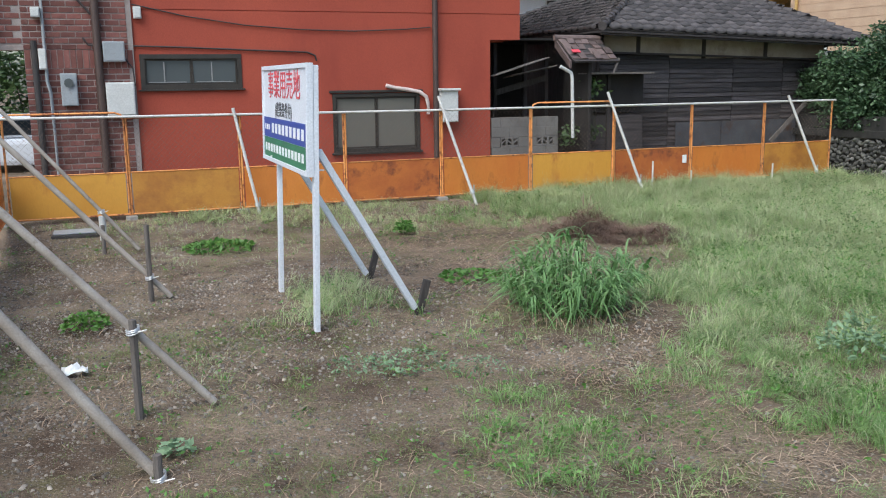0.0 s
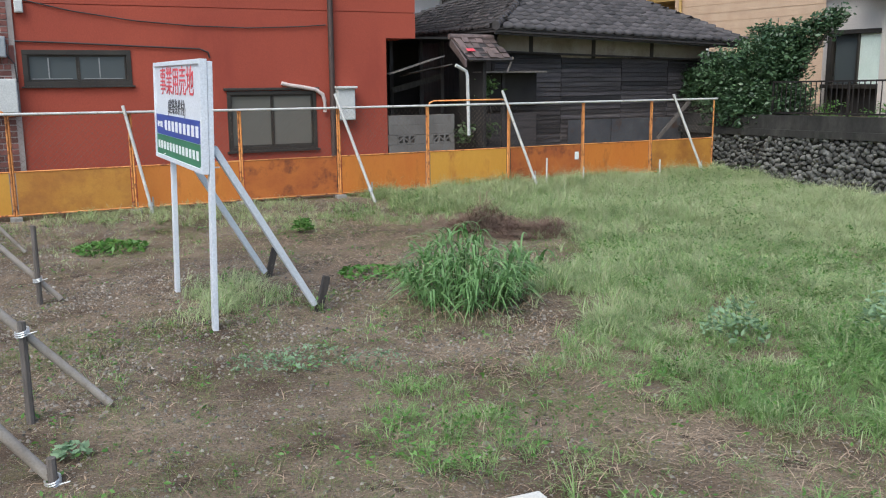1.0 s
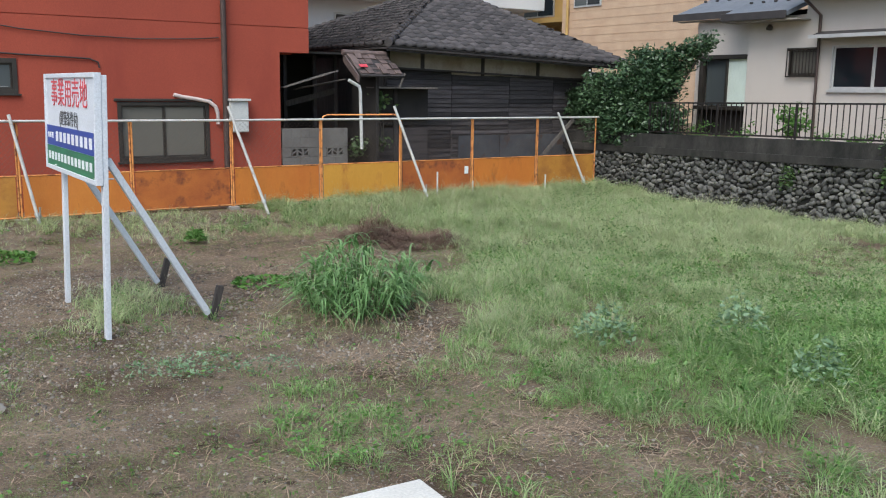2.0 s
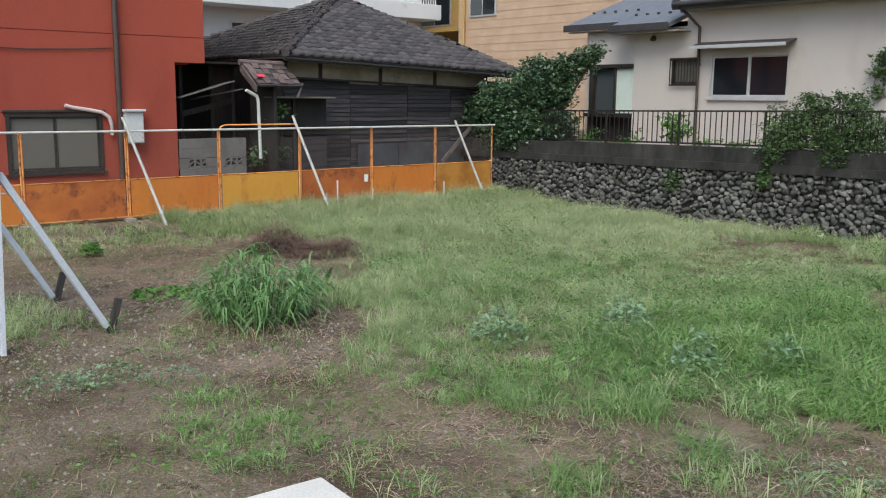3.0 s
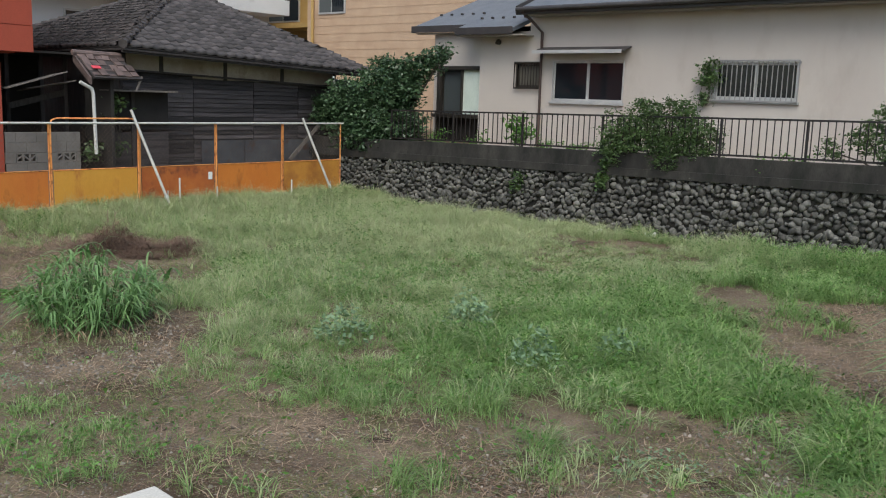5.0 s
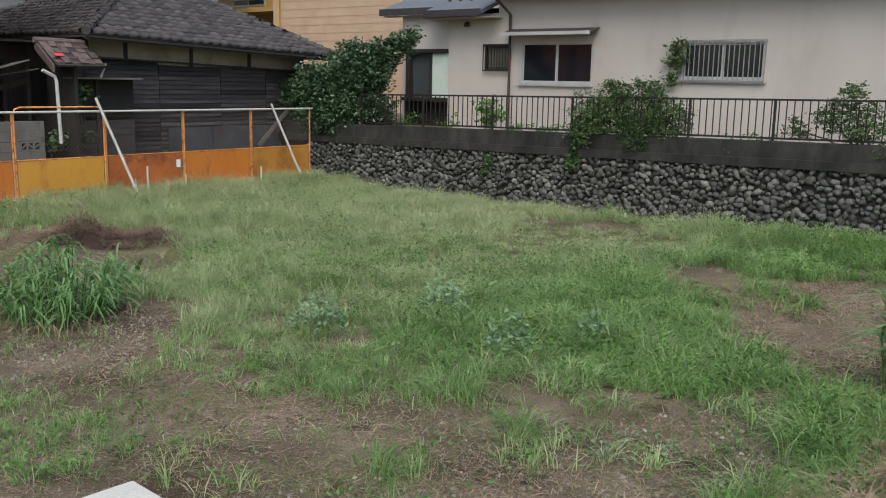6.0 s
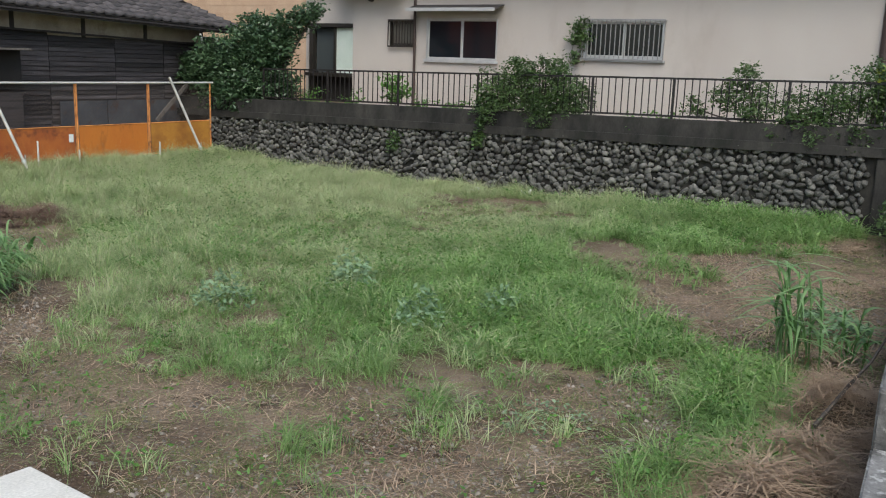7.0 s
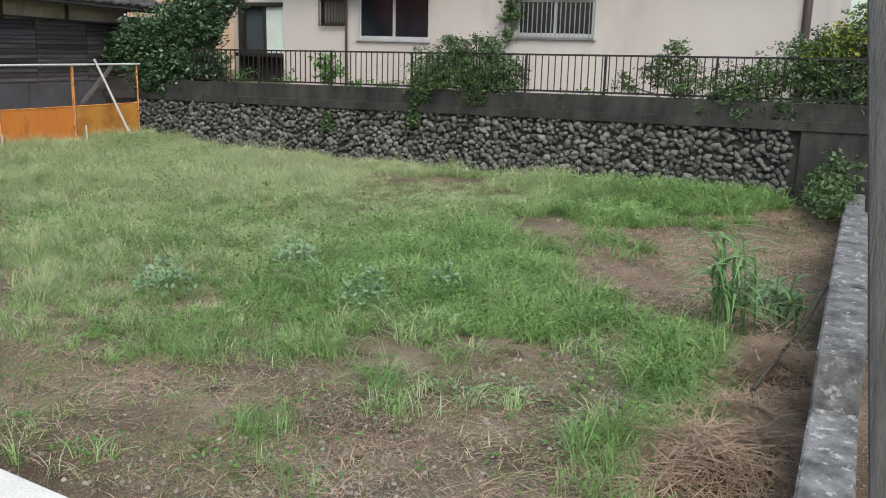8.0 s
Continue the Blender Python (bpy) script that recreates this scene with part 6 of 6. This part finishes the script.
shrub("tree", 15.9, 15.3, 1.38, [(0.0, 0.6, 0.55, 0.62), (0.0, -0.2, 0.6, 0.62), (-0.1, 1.4, 0.6, 0.5), (-0.2, 1.95, 0.72, 0.34), (0.0, 0.3, 1.2, 0.58), (0.0, -0.5, 1.3, 0.5), (0.1, 0.0, 1.7, 0.34), (0.2, -0.8, 1.65, 0.38), (0.35, -1.15, 1.95, 0.26),
      (0.45, -1.5, 2.1, 0.18), (-0.2, 1.1, 1.0, 0.48), (-0.3, 0.2, 0.2, 0.5), (-0.2, 1.0, 0.1, 0.4), (0.0, -0.85, 0.4, 0.42)],
      30000, 0.058, M_TREELEAF, "bushy dark green tree leaning over the wall corner", "tree", 71, trunk=0.045)
shrub("shrub", 15.62, 7.6, 1.5, [(0, 0.9, 0.35, 0.42), (0, 0.35, 0.45, 0.48), (0.05, -0.25, 0.4, 0.5), (0, -0.8, 0.35, 0.42), (0, 0.2, 0.8, 0.25), (0, -0.5, 0.85, 0.25), (-0.2, 0.9, 0.05, 0.3), (-0.2, -0.3, 0.05, 0.35), (0.0, -0.15, 1.0, 0.13), (0.0, 0.45, 0.98, 0.12)],
      19000, 0.031, M_SHRUB, "dark leafy shrub grown through the black railing", "shrub", 72)
shrub("shrub", 15.65, 3.4, 1.5, [(0, 0.5, 0.55, 0.3), (0, 0.0, 0.4, 0.38), (0, -0.7, 0.3, 0.42), (0, -1.3, 0.45, 0.42), (0.1, -1.9, 0.7, 0.5), (0, 0.2, 0.9, 0.22), (-0.15, -1.0, 0.05, 0.35), (0.2, -2.4, 0.6, 0.5), (-0.2, -1.7, 0.0, 0.25), (-0.2, -0.4, -0.05, 0.2), (0.1, 1.1, 0.3, 0.2)],
      17000, 0.031, M_SHRUB, "straggling shrub spilling over the railing", "shrub", 73)
shrub("shrub", 16.0, 0.9, 1.5, [(0, 0.3, 0.9, 0.45), (0, -0.3, 1.2, 0.5), (-0.2, 0.2, 0.4, 0.5), (0.1, -0.8, 0.8, 0.6), (-0.3, -0.5, 0.2, 0.45)],
      16000, 0.033, M_SHRUB, "dense dark shrub at the wall end", "shrub", 74)
shrub("shrub", 15.8, 0.75, 2.5, [(0, 0.2, 0.1, 0.3), (0, -0.2, 0.35, 0.3), (-0.1, 0.6, -0.1, 0.2)], 900, 0.05, M_YELLOWLEAF, "yellow-green flowering branch over the shrub", "shrub", 75)
shrub("vine", HOUSE_X - 0.10, 7.62, 2.6, [(0, 0, 0.05, 0.14), (0, 0.02, 0.4, 0.16), (0, -0.05, 0.7, 0.17), (0, -0.2, 0.45, 0.13)], 700, 0.045, M_SHRUB, "vine climbing the window grille", "vine", 76, trunk=0.008)
shrub("vine", WALL_X - 0.06, 8.55, 1.0, [(0, 0, 0.1, 0.13), (0, 0.05, -0.05, 0.14), (0, -0.02, 0.3, 0.10)], 320, 0.05, M_SHRUB, "small vine hanging on the cobble wall", "vine", 77, trunk=0.006)
shrub("vine", WALL_X - 0.06, 10.6, 0.75, [(0, 0, 0.1, 0.12), (0, 0.03, -0.08, 0.12)], 220, 0.045, M_SHRUB, "small vine hanging on the cobble wall", "vine", 78, trunk=0.006)
shrub("shrub", 15.75, 11.0, 1.45, [(0, 0.0, 0.25, 0.22), (0, 0.1, 0.55, 0.2)], 420, 0.06, M_WEED, "young shrub behind the railing", "shrub", 79)
for i, (y, r) in enumerate(((13.2, 0.3), (12.1, 0.25), (10.2, 0.22), (9.4, 0.2), (5.4, 0.3), (4.9, 0.2))):
    shrub("weed", 15.7, y, 1.42, [(0, 0, 0.08, r), (0, 0.2, 0.06, r * 0.8)], 260, 0.04, M_WEED, "green weeds along the railing foot", "weed", 80 + i, trunk=0.006)
shrub("shrub", 14.2, 0.75, 0.2, [(0, 0, 0.2, 0.32), (-0.7, -0.1, 0.25, 0.28), (0.5, 0.0, 0.4, 0.35), (-1.2, -0.1, 0.2, 0.2), (0.8, 0.2, 0.15, 0.25)], 2200, 0.045, M_SHRUB, "green bush growing against the kerb wall", "shrub", 87)
shrub("vine", 9.6, 16.85, 1.1, [(-0.5, 0, 0.05, 0.2), (0.0, 0, 0.1, 0.16), (-0.05, 0, 0.8, 0.13), (0.0, 0, 1.05, 0.17)], 520, 0.05, M_SHRUB, "green creeper on the old porch", "vine", 88, trunk=0.008)

# ------------------------------------------------------------------ small litter
def paper(x, y, z, s, label, seed):
    q = random.Random(seed)
    bm = bmesh.new()
    bmesh.ops.create_grid(bm, x_segments=5, y_segments=4, size=1.0)
    for v in bm.verts:
        v.co = Vector((x + v.co.x * s, y + v.co.y * s * 0.55, z + 0.05 + s * 1.1 * noise.noise((v.co.x * 2.3 + seed, v.co.y * 2.6, 0))))
    ob = thing("litter", bm, M_PAPER, label, "litter", smooth=True)
    so = ob.modifiers.new("thickness", "SOLIDIFY")
    so.thickness = 0.004
    return ob


paper(-0.30, 7.95, 0.0, 0.10, "crumpled white rag on the gravel", 4)
paper(15.0, 7.35, 0.02, 0.12, "white scrap in front of the cobble wall", 6)
paper(14.7, 8.3, 0.02, 0.10, "pale scrap by the wall foot", 9)
drain = thing("drain_box", box(-0.75, -0.05, 14.55, 15.05, -0.02, 0.14, 0.02), M_EAVE, "black drain box with a grey lid in the soil", "drain box")
part("lid", box(-0.72, -0.12, 14.60, 15.0, 0.143, 0.165, 0.01), M_GREYBOX, drain, "grey drain lid")
thing("meter_stub", tube([(-0.02, 14.4, -0.1), (-0.02, 14.4, 0.42)], 0.05, 10), M_PIPE_WHITE, "short white standpipe beside a brace", "standpipe", smooth=True)
for x, h in ((10.1, 0.72), (13.0, 0.55), (11.0, 0.5)):
    thing("pin", tube([(x, 15.3, -0.05), (x, 15.3, h)], 0.018, 8), M_GALV, "short steel pin in the grass by the fence", "steel pin", "pins by the fence", smooth=True)
thing("tag", box(11.02, 11.12, FENCE_Y - 0.03, FENCE_Y - 0.024, 0.62, 0.78, 0.002), M_PAPER, "small white plate on the fence sheet", "plate")

# ------------------------------------------------------------------ street seen past the brick end


def parked_car(x, y):
    g = group_of("parked_car", "white car parked beyond the brick passage", "car")
    bm = box(x - 0.85, x + 0.85, y - 2.0, y + 2.0, 0.35, 1.0, 0.12)
    part("body", bm, M_SIGNWHITE, g)
    bm = box(x - 0.75, x + 0.75, y - 1.5, y + 0.9, 1.0, 1.55, 0.14)
    part("cabin", bm, M_SIGNWHITE, g)
    part("rear_window", box(x - 0.62, x + 0.62, y - 1.53, y - 1.49, 1.08, 1.46, 0.02), M_GLASS_DARK, g)
    for dx in (-0.78, 0.78):
        part("tail_lamp", box(x + dx - 0.06, x + dx + 0.06, y - 2.03, y - 1.98, 0.7, 0.9, 0.02), M_SIGNRED, g)
        for dy in (-1.3, 1.3):
            part("wheel", tube([(x + dx - 0.1, y + dy, 0.32), (x + dx + 0.1, y + dy, 0.32)], 0.32, 18), M_CABLE, g)
    return g


parked_car(-2.1, 27.0)
shrub("hedge", -2.0, 31.5, 0.2, [(-1.2, 0, 1.6, 1.1), (0.2, 0.2, 1.9, 1.2), (1.4, 0, 1.6, 1.1), (-0.4, 0, 3.0, 1.2), (1.0, 0, 3.0, 1.0), (-2.0, 0, 2.8, 1.2)], 5000, 0.12, M_SHRUB, "green street hedge beyond the passage", "hedge", 91, trunk=0.03)

# ------------------------------------------------------------------ pieces of walls and roofs


def brick_mesh(w, h, name="brick"):
    return mesh_of(box(-w / 2, w / 2, -0.03, 0.03, -h / 2, h / 2, 0.006), name, M_BRICK)


def lay_bricks():
    rngb = random.Random(14)
    full, half, tall = brick_mesh(0.220, 0.080), brick_mesh(0.103, 0.080), brick_mesh(0.088, 0.3)
    y = RED_Y - 0.021
    for r in range(33):
        z = 0.80 + 0.1 * r + 0.05
        soldier = 2.62 < z < 2.92
        if soldier:
            continue
        x = -1.02 + (0.117 if r % 2 else 0.0)
        while x < 0.69:
            w = 0.222
            if x + w > 0.70:
                w = 0.105
            if x + w <= 0.70:
                ob = new("brick", full if w > 0.2 else half)
                ob.location = (x + w / 2, y - 0.004 + rngb.uniform(-0.004, 0.004), z)
                ob.parent = BRICKS_ON
            x += w + 0.012
        if r % 2:
            ob = new("brick", half)
            ob.location = (-1.02 + 0.0525, y - 0.004, z)
            ob.parent = BRICKS_ON
    for i in range(17):
        ob = new("brick", tall)
        ob.location = (-1.02 + 0.05 + i * 0.1, y - 0.004 + rngb.uniform(-0.004, 0.004), 2.75)
        ob.parent = BRICKS_ON
    for r in range(9):
        for i in range(3):
            x = -1.15 - i * 0.234 - (0.117 if r % 2 else 0)
            ob = new("brick", full)
            ob.location = (x, y - 0.004, 3.05 + r * 0.1)
            ob.parent = BRICKS_ON


lay_bricks()


def nail_boards():
    rngb = random.Random(15)
    xs = [10.15, 11.9, 13.6, 15.0, 16.25]
    for a, b in zip(xs, xs[1:]):
        for r in range(27):
            z = 0.12 + r * 0.104
            if z + 0.07 > 2.84 - 0.03 * (a - 10.2):
                break
            gap = rngb.uniform(0.0, 0.012)
            tilt = rngb.uniform(-0.006, 0.006)
            m = Matrix.Translation((0, OLD_Y - 0.03, z)) @ Matrix.Rotation(radians(-14 + rngb.uniform(-3, 3)), 4, "X") @ Matrix.Rotation(tilt, 4, "Y")
            m = Matrix.Translation(((a + b) / 2, 0, 0)) @ m
            part("plank", box(-(b - a) / 2 + gap, (b - a) / 2 - gap, -0.012, 0.008, -0.010, 0.108, 0.0, m), M_BOARD, OLD)


nail_boards()


def tile_mesh():
    """One curved pantile, eave side at v = 0, with a front lip."""
    bm = bmesh.new()
    us = [0, 0.06, 0.13, 0.20, 0.27]
    ws = [0.035, 0.008, 0.0, 0.018, 0.045]
    rows = []
    for v, lift in ((-0.02, -0.022), (-0.02, 0.034), (0.25, 0.0)):
        rows.append([bm.verts.new((u - 0.135, v, w + lift)) for u, w in zip(us, ws)])
    for p, q in zip(rows, rows[1:]):
        for i in range(4):
            bm.faces.new((p[i], p[i + 1], q[i + 1], q[i]))
    return mesh_of(bm, "tile", M_TILE, True)


def lay_tiles():
    rngt = random.Random(16)
    me = tile_mesh()
    base_v = np.array([v.co[:] for v in me.vertices])
    base_f = np.array([p.vertices[:] for p in me.polygons])
    for c0, c1, single in ((C_FL, C_FR, True), (C_BL, C_FL, False), (C_FR, C_BR, False)):
        u, v, nrm, w, h, ax = roof_frame(c0, c1, APEX)
        if nrm.z < 0:
            nrm = -nrm
        rot = Matrix((u, v, u.cross(v))).transposed().to_4x4()
        allv, allf, o = [], [], 0
        for r in range(int(h / 0.225)):
            s = r * 0.225 + 0.02
            f = s / h
            lo, hi = ax * f, w - (w - ax) * f
            k = math.ceil((lo + 0.06) / 0.262)
            while k * 0.262 < hi - 0.06:
                p = c0 + u * (k * 0.262) + v * (s + rngt.uniform(-0.012, 0.012)) + nrm * (0.055 + rngt.uniform(0, 0.01))
                m = Matrix.Translation(p) @ rot @ Matrix.Rotation(rngt.uniform(-0.04, 0.04), 4, "Z")
                if single:
                    ob = new("tile", me)
                    ob.parent = ROOF
                    ob.matrix_basis = m
                else:
                    mm = np.array(m)
                    allv.append(base_v @ mm[:3, :3].T + mm[:3, 3])
                    allf.append(base_f + o)
                    o += len(base_v)
                k += 1
        if not single:
            ob = bulk("tile_field", np.concatenate(allv), np.concatenate(allf), M_TILE_REST, ROOF, True)
            ob["kind"] = "stuff"


lay_tiles()


def cobble(seed, back=0.12):
    """A worn, lumpy field stone with a few flattened facets, without its hidden back."""
    bm = bmesh.new()
    bmesh.ops.create_icosphere(bm, subdivisions=2, radius=1.0)
    q = random.Random(seed)
    off = Vector((seed * 3.1, seed * 1.7, 0))
    cuts = [(Vector((q.uniform(-0.9, 0.1), q.gauss(0, 1), q.gauss(0, 1))).normalized(), q.uniform(0.62, 0.86)) for _ in range(6)]
    for v in bm.verts:
        d = v.co.normalized()
        p = d * (1 + 0.26 * noise.noise(d * 1.5 + off))
        for way, lim in cuts:
            over = p.dot(way) - lim
            if over > 0:
                p = p - way * over * 0.85
        v.co = Vector((p.x * 0.6, p.y, p.z))
    dead = [v for v in bm.verts if v.co.x > back]
    bmesh.ops.delete(bm, geom=dead, context="VERTS")
    return mesh_of(bm, "stone", M_STONE, True)


def lay_cobbles():
    rngs = random.Random(17)
    kinds = [cobble(i) for i in range(14)]
    geo = [(np.array([v.co[:] for v in k.vertices]), np.array([p.vertices[:] for p in k.polygons])) for k in kinds]
    allv, allf, o = [], [], 0
    cols = []
    z_rows = [-0.04 + 0.094 * i for i in range(16)]
    for r, z in enumerate(z_rows):
        y = 1.46 + rngs.uniform(0, 0.12)
        while y < 16.2:
            w = 0.08 + 0.14 * rngs.random() ** 1.6
            top = 1.33 - (y - 1.4) * 0.0195
            zz = z + 0.06 * math.sin(y * 4.3 + 1.3 * math.sin(y * 1.9)) + 0.05 * math.sin(y * 9.7 + 0.4 * r) + rngs.uniform(-0.04, 0.04)
            if zz < top - 0.04:
                cols.append((y + w / 2, zz, w, min(w * 0.95, rngs.uniform(0.09, 0.145))))
            y += w * 0.90
    cols.sort(key=lambda c: c[0])
    for i, (yy, zz, w, h) in enumerate(cols):
        k = rngs.randrange(14)
        lean = rngs.gauss(0.25 * math.sin(yy * 1.1), 0.75)
        m = (Matrix.Translation((WALL_X - 0.005 + zz * 0.03, yy, zz)) @ Matrix.Rotation(lean, 4, "X") @ Matrix.Rotation(rngs.uniform(-0.2, 0.2), 4, "Z")
             @ Matrix.Diagonal((0.13 * rngs.uniform(0.6, 1.25), w * rngs.uniform(0.50, 0.66), h * rngs.uniform(0.48, 0.62), 1)))
        if i < 300:
            ob = new("stone", kinds[k])
            ob.parent = WALL
            ob.matrix_basis = m
        else:
            mm = np.array(m)
            allv.append(geo[k][0] @ mm[:3, :3].T + mm[:3, 3])
            allf.append(geo[k][1] + o)
            o += len(geo[k][0])
    ob = bulk("stone_field", np.concatenate(allv), np.concatenate(allf), M_STONE_REST, WALL, True)
    ob["kind"] = "stuff"


lay_cobbles()
